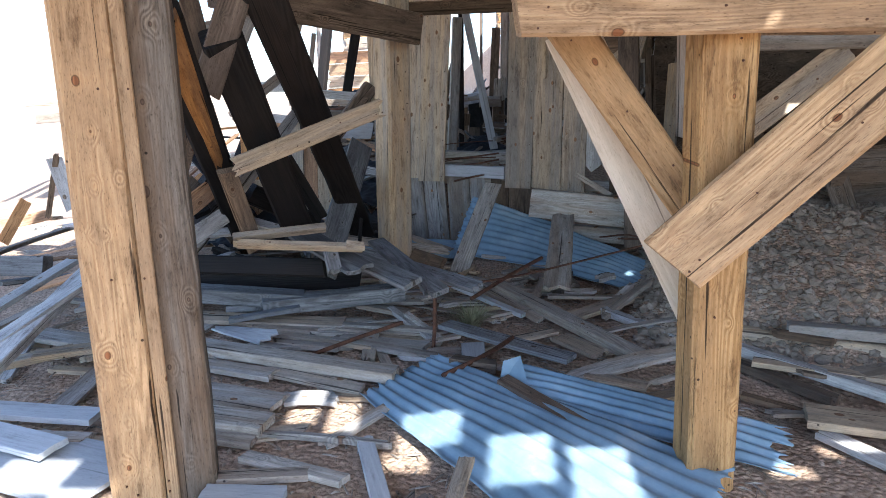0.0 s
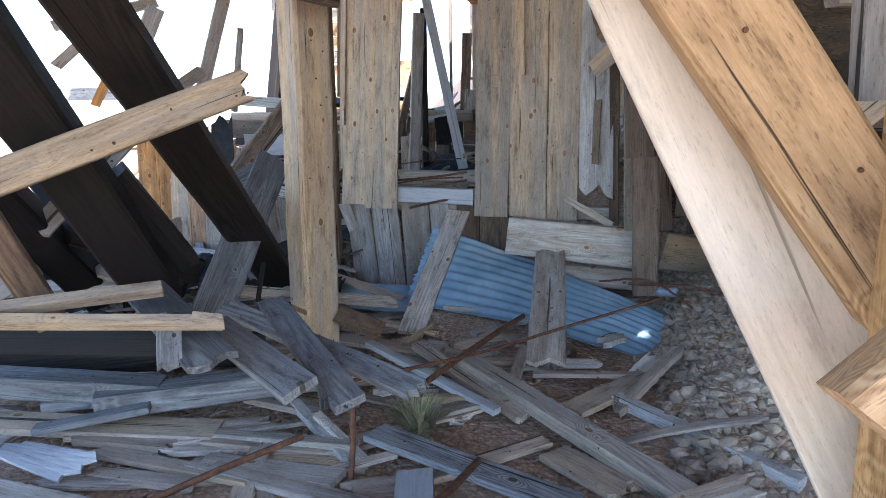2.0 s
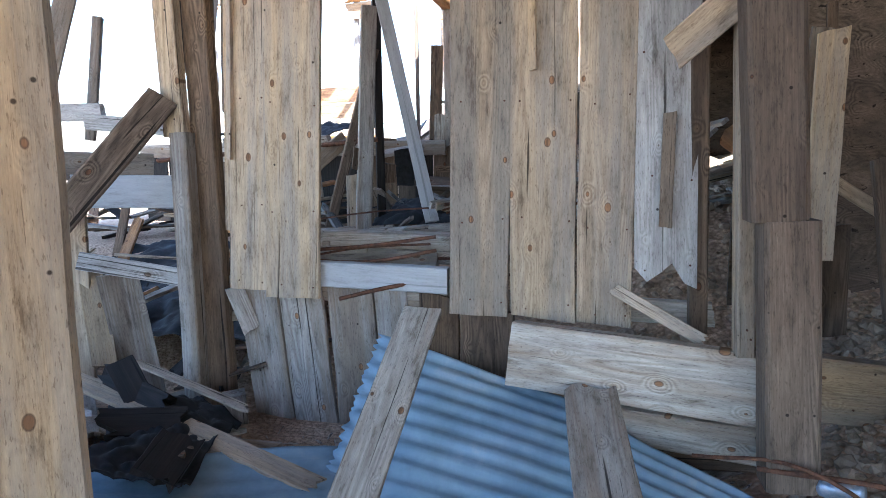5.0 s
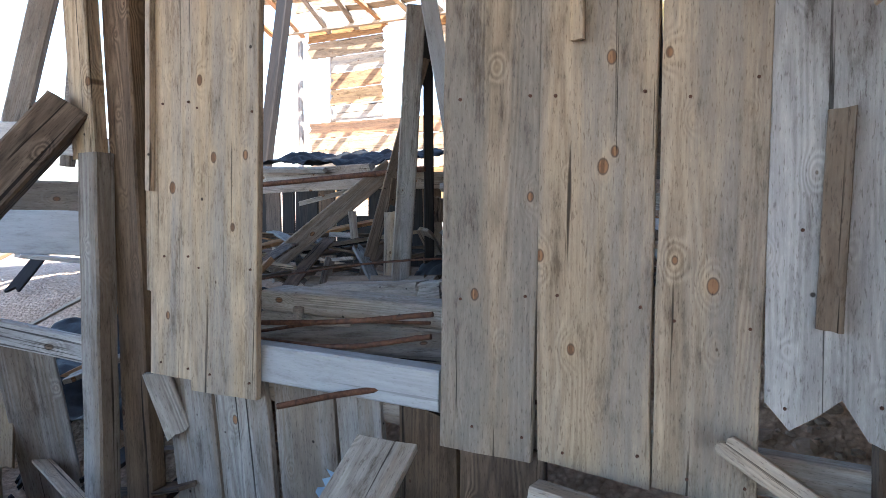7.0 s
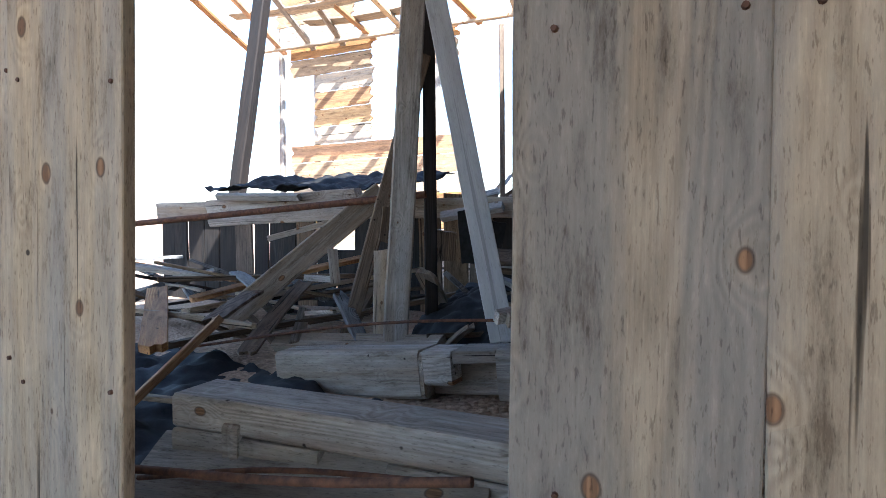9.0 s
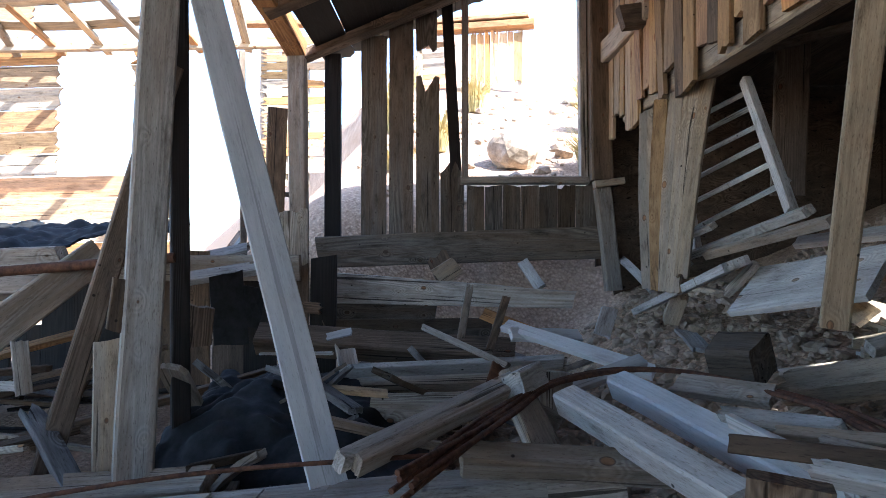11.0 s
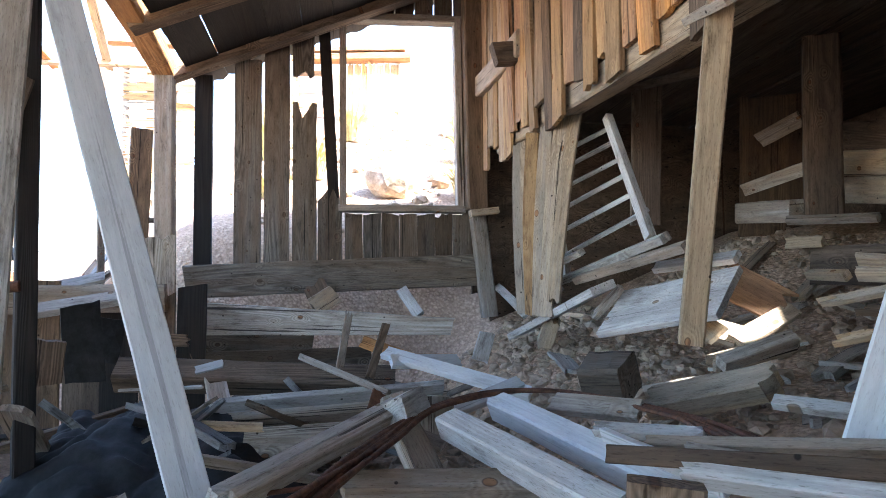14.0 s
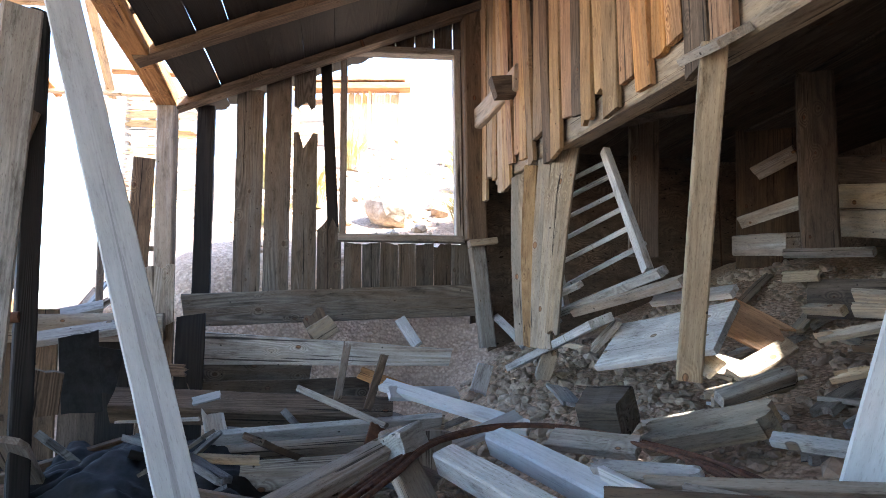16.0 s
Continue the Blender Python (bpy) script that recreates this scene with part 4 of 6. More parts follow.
beam((1.61, 3.46, 0.07), (1.93, 2.97, 0.07), 0.07, 0.05, (0.00, 0.00, 1.00), BROWN)
plank((1.68, 2.79, 0.09), (2.24, 2.58, 0.10), 0.20, 0.04, (0.00, 0.00, 1.00), TAN)
plank((1.70, 2.70, 0.05), (1.90, 2.31, 0.06), 0.10, 0.03, (0.00, 0.00, 1.00), SILVER)
# dusk wood here puts the recess's shadow into the boards' colour
plank((2.70, 4.60, 1.02), (3.44, 4.40, 1.10), 0.244, 0.05, (-0.56, -0.82, 0.09), DUSK)
plank((2.74, 4.60, 0.98), (2.85, 4.40, 0.49), 0.147, 0.04, (-0.52, -0.84, 0.15), DUSK)
beam((2.39, 4.50, 0.38), (2.92, 4.80, 0.65), 0.122, 0.08, (-0.49, -0.85, 0.19), BROWN)
plank((2.92, 4.70, 0.76), (3.48, 4.70, 0.82), 0.270, 0.04, (-0.56, -0.82, 0.13), DUSK)
plank((2.10, 6.20, 0.88), (2.10, 6.20, 1.80), 0.112, 0.03, (-0.32, -0.95, 0.03), TAN)
# ---- the side door jambs and dark recess ----
# the grey foot and recess boards take dark brown in place of shade
post((1.67, 5.62, 0.23), (1.63, 5.66, 1.11), 0.165, 0.15, (-0.29, -0.96, -0.00), BROWN, "grey squared post foot spliced under a log")
post((1.60, 5.68, 1.11), (1.51, 5.70, 2.24), 0.17, 0.15, (-0.29, -0.96, -0.00), BROWN, "dark brown rough log post")
post((1.60, 5.82, 0.62), (1.51, 5.82, 2.27), 0.06, 0.10, (-0.29, -0.96, -0.00), TAN)
beam((0.85, 6.28, 0.50), (1.67, 5.80, 0.49), 0.27, 0.06, (-0.29, -0.96, -0.00), GREY, label="wide grey timber set low across the wall")
beam((1.07, 6.28, 0.23), (1.70, 5.85, 0.26), 0.14, 0.08, (-0.29, -0.96, -0.00), GREY)
beam((1.27, 6.20, 0.08), (1.73, 5.90, 0.18), 0.08, 0.08, (-0.29, -0.96, -0.00), BROWN)
beam((1.88, 5.95, 0.45), (2.38, 5.90, 0.39), 0.25, 0.08, (-0.29, -0.96, -0.00), TAN)
post((2.17, 5.40, 0.13), (2.05, 5.40, 2.07), 0.19, 0.18, (-0.55, -0.83, 0.07), TAN)
beam((2.03, 5.25, 1.82), (1.96, 5.30, 0.81), 0.11, 0.11, (-0.55, -0.84, 0.01), TAN)
plank((1.24, 6.20, 0.79), (1.55, 6.00, 0.61), 0.05, 0.03, (-0.31, -0.94, 0.17), TAN)
plank((1.35, 5.95, 1.67), (1.53, 5.75, 1.86), 0.12, 0.05, (-0.34, -0.93, -0.12), TAN)
beam((1.34, 5.90, 1.94), (1.51, 5.80, 1.95), 0.22, 0.06, (-0.34, -0.93, -0.17), BROWN)
plank((2.25, 6.50, 1.86), (2.21, 6.50, 1.36), 0.090, 0.03, (-0.29, -0.96, -0.00), GREY)
plank((2.35, 6.60, 1.99), (2.38, 6.60, 1.58), 0.043, 0.03, (-0.29, -0.96, -0.00), BROWN)
plank((2.20, 6.40, 1.11), (2.18, 6.40, 0.62), 0.088, 0.03, (-0.29, -0.96, -0.00), GREY)
plank((2.35, 6.50, 0.99), (2.37, 6.50, 0.47), 0.173, 0.03, (-0.29, -0.96, -0.00), BROWN)
plank((2.16, 6.30, 1.23), (2.38, 6.20, 1.07), 0.057, 0.04, (-0.48, -0.87, 0.04), TAN)
plank((1.81, 6.00, 1.85), (1.92, 6.00, 0.58), 0.084, 0.04, (-0.29, -0.96, -0.00), BROWN)
plank((1.76, 5.90, 1.91), (1.78, 5.90, 1.61), 0.050, 0.03, (-0.29, -0.96, -0.00), BROWN)
plank((2.33, 6.10, 1.32), (2.37, 6.00, 0.70), 0.191, 0.05, (-0.29, -0.96, -0.00), BROWN)
plank((2.14, 6.30, 1.97), (2.34, 6.30, 2.00), 0.044, 0.03, (-0.29, -0.96, -0.00), BROWN)
beam((1.56, 6.20, 1.78), (1.61, 6.20, 0.60), 0.07, 0.08, (-0.29, -0.96, -0.00), BROWN)
# ---- studs at the broken end of the plank wall ----
plank((-0.45, 7.08, 1.53), (-0.42, 7.08, 2.39), 0.05, 0.03, (-0.29, -0.96, -0.00), TAN)
plank((-0.58, 7.08, 0.67), (-0.48, 7.13, 0.69), 0.05, 0.08, (-0.29, -0.96, -0.00), SILVER)
plank((-0.44, 6.98, 0.66), (-0.36, 6.98, 0.44), 0.09, 0.05, (0.22, -0.95, 0.22), GREY)
plank((-0.57, 7.08, 0.48), (-0.43, 7.08, 0.49), 0.05, 0.05, (0.24, -0.94, 0.23), TAN)
post((-0.43, 6.88, -0.04), (-0.44, 6.88, 0.14), 0.11, 0.11, (0.23, -0.91, 0.36), GREY, "stub of a sawn grey post")
beam((-1.27, 6.75, 0.90), (-0.74, 7.02, 1.60), 0.15, 0.10, (0.36, -0.93, 0.01), BROWN)
beam((-1.20, 7.03, 0.80), (-0.69, 7.08, 0.69), 0.09, 0.09, (0.36, -0.92, 0.16), SILVER)
beam((-1.28, 7.20, 1.14), (-0.76, 7.20, 1.13), 0.17, 0.05, (0.37, -0.93, 0.05), PALE)
plank((-1.07, 7.13, 0.71), (-0.98, 7.18, 0.02), 0.20, 0.03, (0.36, -0.90, 0.25), GREY)
plank((-1.25, 7.23, 0.70), (-1.12, 7.03, 0.25), 0.12, 0.03, (0.40, -0.89, 0.22), TAN)
plank((-1.08, 6.88, -0.06), (-0.18, 6.43, 0.03), 0.16, 0.03, (0.00, 0.00, 1.00), GREY)
# ---- broken bay beyond, to the left ----
beam((-3.51, 8.20, 1.59), (-1.52, 8.20, 1.60), 0.118, 0.08, (0.44, -0.90, -0.04), SILVER)
post((-2.57, 7.90, 1.60), (-2.20, 7.90, 2.35), 0.153, 0.10, (0.44, -0.89, -0.11), GREY)
post((-1.97, 8.30, 1.62), (-1.65, 8.30, 2.64), 0.126, 0.08, (0.34, -0.93, -0.13), GREY)
plank((-2.79, 7.80, 1.47), (-2.47, 7.80, 2.05), 0.082, 0.03, (0.48, -0.87, -0.07), ORANGE)
plank((-3.00, 7.60, 1.81), (-2.57, 7.60, 2.16), 0.091, 0.04, (0.52, -0.85, -0.11), GREY)
plank((-2.94, 7.50, 2.13), (-2.19, 7.90, 2.40), 0.091, 0.05, (0.48, -0.87, -0.16), GREY)
beam((-2.20, 7.00, 1.29), (-1.73, 7.60, 1.77), 0.107, 0.07, (0.43, -0.90, -0.04), GREY)
plank((-2.09, 7.10, 1.31), (-1.57, 7.10, 1.24), 0.093, 0.05, (0.42, -0.91, 0.01), SILVER)
plank((-1.96, 7.15, 1.27), (-2.00, 7.15, 0.10), 0.149, 0.03, (0.00, -1.00, 0.00), ORANGE)
plank((-1.83, 7.15, 1.27), (-1.86, 7.15, 0.10), 0.147, 0.03, (0.00, -1.00, 0.00), TAN)
plank((-1.69, 7.15, 1.26), (-1.72, 7.15, 0.10), 0.146, 0.03, (0.00, -1.00, 0.00), ORANGE)
plank((-1.56, 7.15, 1.25), (-1.59, 7.15, 0.09), 0.127, 0.03, (0.00, -1.00, 0.00), TAN)
plank((-2.10, 7.16, 1.20), (-2.13, 7.16, 0.05), 0.135, 0.03, (0.00, -1.00, 0.00), ORANGE)
plank((-1.43, 7.19, 1.18), (-1.45, 7.19, 0.05), 0.140, 0.03, (0.00, -1.00, 0.00), ORANGE)
plank((-1.29, 7.19, 1.10), (-1.31, 7.19, 0.05), 0.132, 0.03, (0.00, -1.00, 0.00), TAN)
plank((-1.41, 7.00, 1.36), (-1.41, 7.00, 0.97), 0.169, 0.01, (0.00, -1.00, 0.00), TAR, "torn hanging scrap of dark tar paper", twist=0.5, ragged=0.08)
beam((-1.56, 7.40, 1.27), (-1.01, 7.60, 1.25), 0.159, 0.08, (0.30, -0.95, 0.01), GREY)
post((-1.05, 8.50, 2.36), (-1.22, 8.50, 1.45), 0.118, 0.10, (0.13, -0.99, -0.04), CHAR_SHADE)
post((-1.55, 8.30, 2.22), (-1.66, 8.30, 1.42), 0.058, 0.08, (0.19, -0.98, -0.03), GREY)
beam((-1.46, 7.80, 1.52), (-0.94, 7.80, 1.48), 0.095, 0.06, (0.15, -0.99, 0.01), SILVER)
beam((-4.33, 7.00, 1.41), (-3.90, 7.00, 1.43), 0.042, 0.06, (0.51, -0.86, 0.02), TAN)
plank((-3.99, 6.60, 1.28), (-3.70, 6.60, 1.30), 0.092, 0.05, (0.50, -0.86, 0.03), TAN)
plank((-3.41, 5.60, 0.49), (-3.26, 5.60, 1.04), 0.045, 0.05, (0.51, -0.85, 0.12), BROWN)
plank((-3.29, 5.60, 1.00), (-3.18, 5.60, 0.56), 0.123, 0.03, (0.50, -0.86, 0.12), SILVER)
beam((-3.70, 5.40, 0.31), (-3.58, 5.60, 0.63), 0.092, 0.06, (0.54, -0.82, 0.16), ORANGE)
plank((-3.97, 5.80, 0.37), (-3.62, 6.00, 0.44), 0.098, 0.05, (0.53, -0.83, 0.16), ORANGE)
# dark timbers low in the pile
beam((-1.71, 4.20, 0.44), (-0.78, 4.20, 0.41), 0.121, 0.12, (0.45, -0.84, 0.29), CHAR_SHADE)
beam((-2.15, 4.90, 0.61), (-1.07, 5.00, 0.47), 0.137, 0.10, (0.46, -0.87, 0.20), CHAR_SHADE)
beam((-1.86, 4.60, 0.20), (-0.62, 4.80, 0.18), 0.173, 0.12, (0.25, -0.93, 0.27), CHAR_SHADE)
plank((-1.96, 5.20, 0.77), (-1.58, 5.00, 0.43), 0.144, 0.05, (0.47, -0.86, 0.18), BROWN)
plank((-1.64, 5.30, 0.69), (-1.19, 5.10, 0.46), 0.156, 0.05, (0.40, -0.90, 0.19), CHAR_SHADE)
plank((-1.49, 5.60, 0.75), (-1.50, 5.60, 0.41), 0.139, 0.03, (0.38, -0.91, 0.17), ORANGE)
plank((-1.36, 5.60, 0.75), (-1.35, 5.60, 0.41), 0.138, 0.03, (0.35, -0.92, 0.17), TAN)
plank((-1.39, 4.70, 0.63), (-1.16, 4.60, 0.59), 0.067, 0.03, (0.42, -0.88, 1.21), SILVER)
plank((-1.81, 4.60, 0.55), (-1.28, 4.80, 0.55), 0.069, 0.03, (0.31, -0.93, 1.20), SILVER)
plank((-0.85, 5.00, 0.44), (0.03, 5.60, 0.19), 0.075, 0.03, (0.08, -0.97, 1.23), GREY)
beam((-1.63, 4.50, 0.98), (-1.53, 4.60, 0.81), 0.104, 0.10, (0.50, -0.85, 0.13), CHAR_SHADE)
# dark clutter behind the burnt timbers
plank((-2.32, 4.60, 1.04), (-2.03, 4.40, 0.52), 0.115, 0.06, (0.50, -0.85, 0.15), BROWN)
plank((-1.97, 4.20, 0.60), (-1.73, 4.60, 0.94), 0.094, 0.04, (0.46, -0.88, 0.16), BROWN)
plank((-2.11, 4.90, 1.18), (-1.70, 4.60, 0.70), 0.117, 0.06, (0.44, -0.89, 0.11), CHAR_SHADE)
plank((-2.19, 4.30, 0.68), (-1.74, 4.40, 0.61), 0.124, 0.06, (0.48, -0.86, 0.18), CHAR_SHADE)
plank((-2.44, 5.00, 1.35), (-2.26, 4.80, 0.92), 0.092, 0.05, (0.50, -0.86, 0.06), TAN)
plank((-1.89, 4.70, 0.55), (-1.60, 5.00, 0.88), 0.118, 0.04, (0.40, -0.90, 0.16), SLATE)
plank((-1.64, 5.20, 0.86), (-1.64, 5.20, 0.47), 0.142, 0.03, (0.35, -0.92, 0.16), ORANGE)
plank((-1.49, 5.20, 0.86), (-1.48, 5.20, 0.47), 0.141, 0.03, (0.32, -0.93, 0.16), TAN)
beam((-1.99, 5.30, 1.08), (-1.49, 5.00, 0.59), 0.125, 0.08, (0.38, -0.92, 0.12), CHAR_SHADE)
plank((-2.48, 4.90, 0.73), (-2.11, 5.00, 0.78), 0.084, 0.04, (0.48, -0.86, 0.14), SILVER)
for k in range(6):
    beam((2.75 + 0.03 * k, 5.25 - 0.05 * k, 1.32 + 0.10 * k), (4.40, 4.70 - 0.08 * k, 1.36 + 0.10 * k), 0.085, 0.10, (-0.35, -0.93, 0.0), (DUSK, BROWN)[k % 2], label="dark board in a stack under the low roof", group="dark stacked boards")
# splinters and scraps on the right-hand floor
plank((1.97, 3.99, 0.15), (2.33, 4.07, 0.20), 0.06, 0.03, (0.00, 0.00, 1.00), BROWN)
plank((2.39, 3.84, 0.35), (2.60, 3.72, 0.30), 0.03, 0.02, (0.00, 0.00, 1.00), SILVER, bow=0.05)
plank((1.51, 3.07, 0.05), (1.72, 2.89, 0.05), 0.05, 0.03, (0.00, 0.00, 1.00), BROWN)
plank((1.84, 3.24, 0.13), (2.02, 3.14, 0.13), 0.14, 0.02, (0.00, 0.00, 1.00), BROWN, ragged=0.08)
plank((2.06, 3.11, 0.14), (2.35, 3.13, 0.18), 0.12, 0.02, (0.00, 0.00, 1.00), GREY, ragged=0.08)
plank((1.38, 4.87, 0.05), (1.85, 5.10, 0.06), 0.10, 0.03, (0.00, 0.00, 1.00), TAN)
plank((0.94, 3.88, 0.04), (1.02, 3.65, 0.04), 0.12, 0.02, (0.00, 0.00, 1.00), TAN)

# dark stud beside the pale one, dark gaps in the bay
post((-0.59, 7.16, -0.09), (-0.57, 7.16, 2.25), 0.085, 0.10, (-0.29, -0.96, -0.00), BROWN, "dark stained stud beside a pale stud")

# ---- second room: notched timber, propped boards ----
plank((0.64, 8.32, 0.84), (0.25, 9.03, 2.72), 0.10, 0.03, (0.02, -0.99, -0.12), PALE, "long bluish white board leaning upright")
post((0.12, 8.97, 0.71), (0.19, 9.20, 2.49), 0.124, 0.09, (0.16, -0.98, -0.11), GREY)
plank((-0.21, 9.26, 0.59), (0.22, 9.36, 2.19), 0.082, 0.07, (0.21, -0.98, -0.03), BROWN)
plank((0.04, 9.11, 0.67), (0.03, 9.22, 1.15), 0.115, 0.03, (0.20, -0.97, 0.15), TAN)
beam((0.26, 9.40, 0.74), (0.24, 9.40, 2.58), 0.070, 0.08, (0.12, -0.99, -0.12), CHAR_SHADE)
beam((-0.85, 9.20, 0.75), (-0.06, 9.64, 1.46), 0.134, 0.08, (0.35, -0.93, 0.07), GREY, label="long grey diagonal timber with a split")
plank((-0.87, 9.32, 0.66), (-0.62, 9.54, 0.69), 0.060, 0.05, (0.42, -0.88, 0.20), GREY)
beam((-1.33, 10.16, 1.34), (-0.19, 9.69, 1.40), 0.184, 0.08, (0.39, -0.92, -0.02), GREY)
plank((-1.21, 10.00, 1.45), (-0.58, 9.74, 1.44), 0.037, 0.04, (0.43, -0.90, 0.96), SILVER)
plank((-0.82, 9.84, 1.18), (-0.30, 9.96, 1.32), 0.036, 0.04, (0.35, -0.94, 0.01), GREY)
plank((-0.43, 9.14, 0.66), (-0.45, 9.37, 0.80), 0.069, 0.03, (0.35, -0.91, 0.20), GREY)
plank((-0.48, 9.49, 0.97), (-0.29, 9.40, 0.97), 0.036, 0.03, (0.32, -0.94, 0.11), SILVER)
plank((-0.25, 9.28, 0.96), (-0.27, 9.29, 1.15), 0.053, 0.03, (0.30, -0.95, 0.09), GREY)
plank((-0.33, 8.99, 0.84), (-0.17, 8.93, 0.86), 0.022, 0.03, (0.31, -0.93, 0.19), GREY)
plank((0.19, 11.15, 1.41), (0.64, 11.19, 1.51), 0.072, 0.04, (0.08, -1.00, 0.96), SILVER)
plank((0.21, 10.72, 1.31), (0.67, 10.52, 1.39), 0.077, 0.05, (0.07, -1.00, 0.98), SILVER)
post((0.87, 11.74, 1.44), (0.90, 11.73, 2.59), 0.145, 0.06, (-0.01, -0.99, -0.14), BROWN)
post((0.69, 12.25, 1.44), (0.67, 12.25, 3.15), 0.050, 0.06, (0.03, -0.98, -0.18), BROWN)
plank((0.90, 10.86, 1.24), (0.90, 10.86, 1.75), 0.180, 0.03, (-0.03, -1.00, -0.05), GREY)
beam((0.86, 11.85, 1.95), (1.11, 11.75, 1.93), 0.037, 0.05, (-0.03, -0.99, -0.13), TAN)
plank((0.08, 9.03, 1.19), (0.10, 9.03, 1.37), 0.097, 0.04, (0.19, -0.98, 0.02), BROWN)
plank((0.30, 9.60, 1.06), (0.31, 9.58, 1.24), 0.158, 0.04, (0.10, -0.99, 0.05), BROWN)
plank((0.48, 9.95, 1.02), (0.45, 9.96, 1.37), 0.162, 0.012, (0.05, -1.00, 0.03), TAR, "bent sheet of dark roofing felt", twist=0.3)
# window sill of the plank wall and rods of board behind it
beam((-0.02, 6.85, 0.75), (0.62, 6.61, 0.75), 0.07, 0.12, (0.00, 0.00, 1.00), PALE, label="pale grey sill board of the wall opening")
beam((-0.23, 7.28, 0.73), (0.60, 7.03, 0.79), 0.20, 0.05, (0.29, -0.90, 1.31), GREY)
plank((0.10, 7.21, 0.66), (0.60, 7.06, 0.72), 0.20, 0.03, (0.22, -0.91, 1.35), SILVER)
plank((0.02, 7.25, 0.69), (0.23, 7.19, 0.67), 0.20, 0.01, (0.00, 0.00, 1.00), TAR, "flap of tar paper on the boards", twist=0.3)
beam((-0.56, 9.25, 0.63), (0.36, 8.87, 0.70), 0.10, 0.10, (0.23, -0.95, 1.22), GREY)
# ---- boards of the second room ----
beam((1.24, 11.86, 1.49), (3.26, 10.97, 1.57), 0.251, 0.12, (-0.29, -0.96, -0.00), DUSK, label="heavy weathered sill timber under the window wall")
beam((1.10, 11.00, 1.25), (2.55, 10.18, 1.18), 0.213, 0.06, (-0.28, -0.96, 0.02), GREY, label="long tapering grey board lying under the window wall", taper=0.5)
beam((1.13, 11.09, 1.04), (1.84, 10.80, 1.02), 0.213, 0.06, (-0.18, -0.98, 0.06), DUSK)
beam((0.62, 10.12, 1.03), (1.84, 9.61, 0.95), 0.135, 0.12, (-0.19, -0.98, 1.10), BROWN)
beam((0.93, 9.56, 0.89), (1.87, 9.16, 0.93), 0.130, 0.07, (-0.29, -0.95, 1.15), GREY)
plank((0.91, 9.47, 0.94), (1.82, 9.10, 0.99), 0.030, 0.07, (-0.29, -0.95, 1.13), SILVER)
plank((0.82, 9.26, 0.91), (1.05, 9.18, 0.89), 0.038, 0.04, (-0.16, -0.97, 0.17), TAN)
beam((0.98, 9.21, 0.83), (1.54, 8.97, 0.85), 0.117, 0.06, (-0.28, -0.94, 0.19), GREY)
plank((0.61, 8.06, 0.98), (1.24, 8.45, 1.06), 0.031, 0.05, (-0.28, -0.94, 1.20), SILVER)
plank((0.65, 8.05, 0.97), (1.22, 8.40, 1.04), 0.031, 0.05, (-0.29, -0.93, 1.21), GREY)
beam((1.26, 8.49, 1.06), (1.21, 8.14, 0.87), 0.083, 0.08, (-0.40, -0.89, 1.20), GREY)
plank((1.19, 8.36, 1.05), (1.30, 8.42, 1.07), 0.078, 0.10, (-0.39, -0.91, 0.15), SILVER)
plank((1.66, 9.35, 1.13), (1.97, 8.68, 1.00), 0.065, 0.03, (-0.46, -0.88, 1.10), PALE)
plank((1.64, 9.26, 1.10), (1.98, 9.22, 1.08), 0.069, 0.03, (-0.42, -0.90, 1.08), PALE)
plank((1.47, 8.57, 0.98), (1.87, 8.62, 1.06), 0.055, 0.03, (-0.50, -0.86, 1.14), PALE)
plank((1.51, 9.53, 1.05), (1.59, 9.60, 1.31), 0.036, 0.03, (-0.31, -0.95, 0.05), GREY)
plank((1.64, 9.48, 1.00), (1.76, 9.54, 1.25), 0.039, 0.03, (-0.36, -0.93, 0.06), BROWN)
plank((1.31, 9.50, 1.12), (1.54, 9.08, 0.99), 0.030, 0.03, (-0.31, -0.95, 0.10), GREY)
plank((1.69, 9.67, 1.16), (1.88, 9.48, 1.07), 0.063, 0.03, (-0.37, -0.93, 0.07), ORANGE)
plank((1.95, 11.07, 1.30), (2.10, 11.02, 1.40), 0.140, 0.04, (-0.28, -0.96, -0.01), TAN)
plank((2.48, 10.74, 1.42), (2.50, 10.52, 1.24), 0.079, 0.03, (-0.40, -0.92, -0.00), SILVER)
plank((2.25, 9.44, 1.05), (2.35, 9.51, 1.18), 0.085, 0.02, (-0.50, -0.86, 0.06), SILVER)
plank((1.42, 8.48, 0.93), (1.42, 8.48, 1.07), 0.106, 0.03, (-0.44, -0.88, 0.16), GREY)
beam((1.32, 8.25, 1.03), (1.33, 7.60, 0.95), 0.075, 0.075, (-0.54, -0.81, 1.22), SILVER, label="squared pale grey beam with a sawn end")
beam((1.58, 8.37, 1.04), (1.49, 7.48, 0.96), 0.075, 0.075, (-0.61, -0.76, 1.20), PALE, label="squared pale grey beam in the rubble")
plank((1.12, 7.42, 1.14), (1.35, 7.04, 1.16), 0.031, 0.04, (-0.77, -0.60, 0.21), BROWN, "dark stick with bent nails")
plank((1.35, 7.54, 1.10), (1.50, 7.13, 1.15), 0.024, 0.04, (-0.78, -0.60, 1.19), GREY)
plank((1.07, 7.22, 1.16), (1.14, 6.91, 1.18), 0.026, 0.03, (-0.81, -0.54, 1.23), SILVER)
plank((1.54, 7.89, 1.05), (1.55, 7.56, 1.09), 0.036, 0.03, (-0.68, -0.71, 1.18), SILVER)
plank((1.34, 7.44, 1.11), (1.44, 7.12, 1.10), 0.030, 0.03, (-0.79, -0.58, 1.21), GREY)
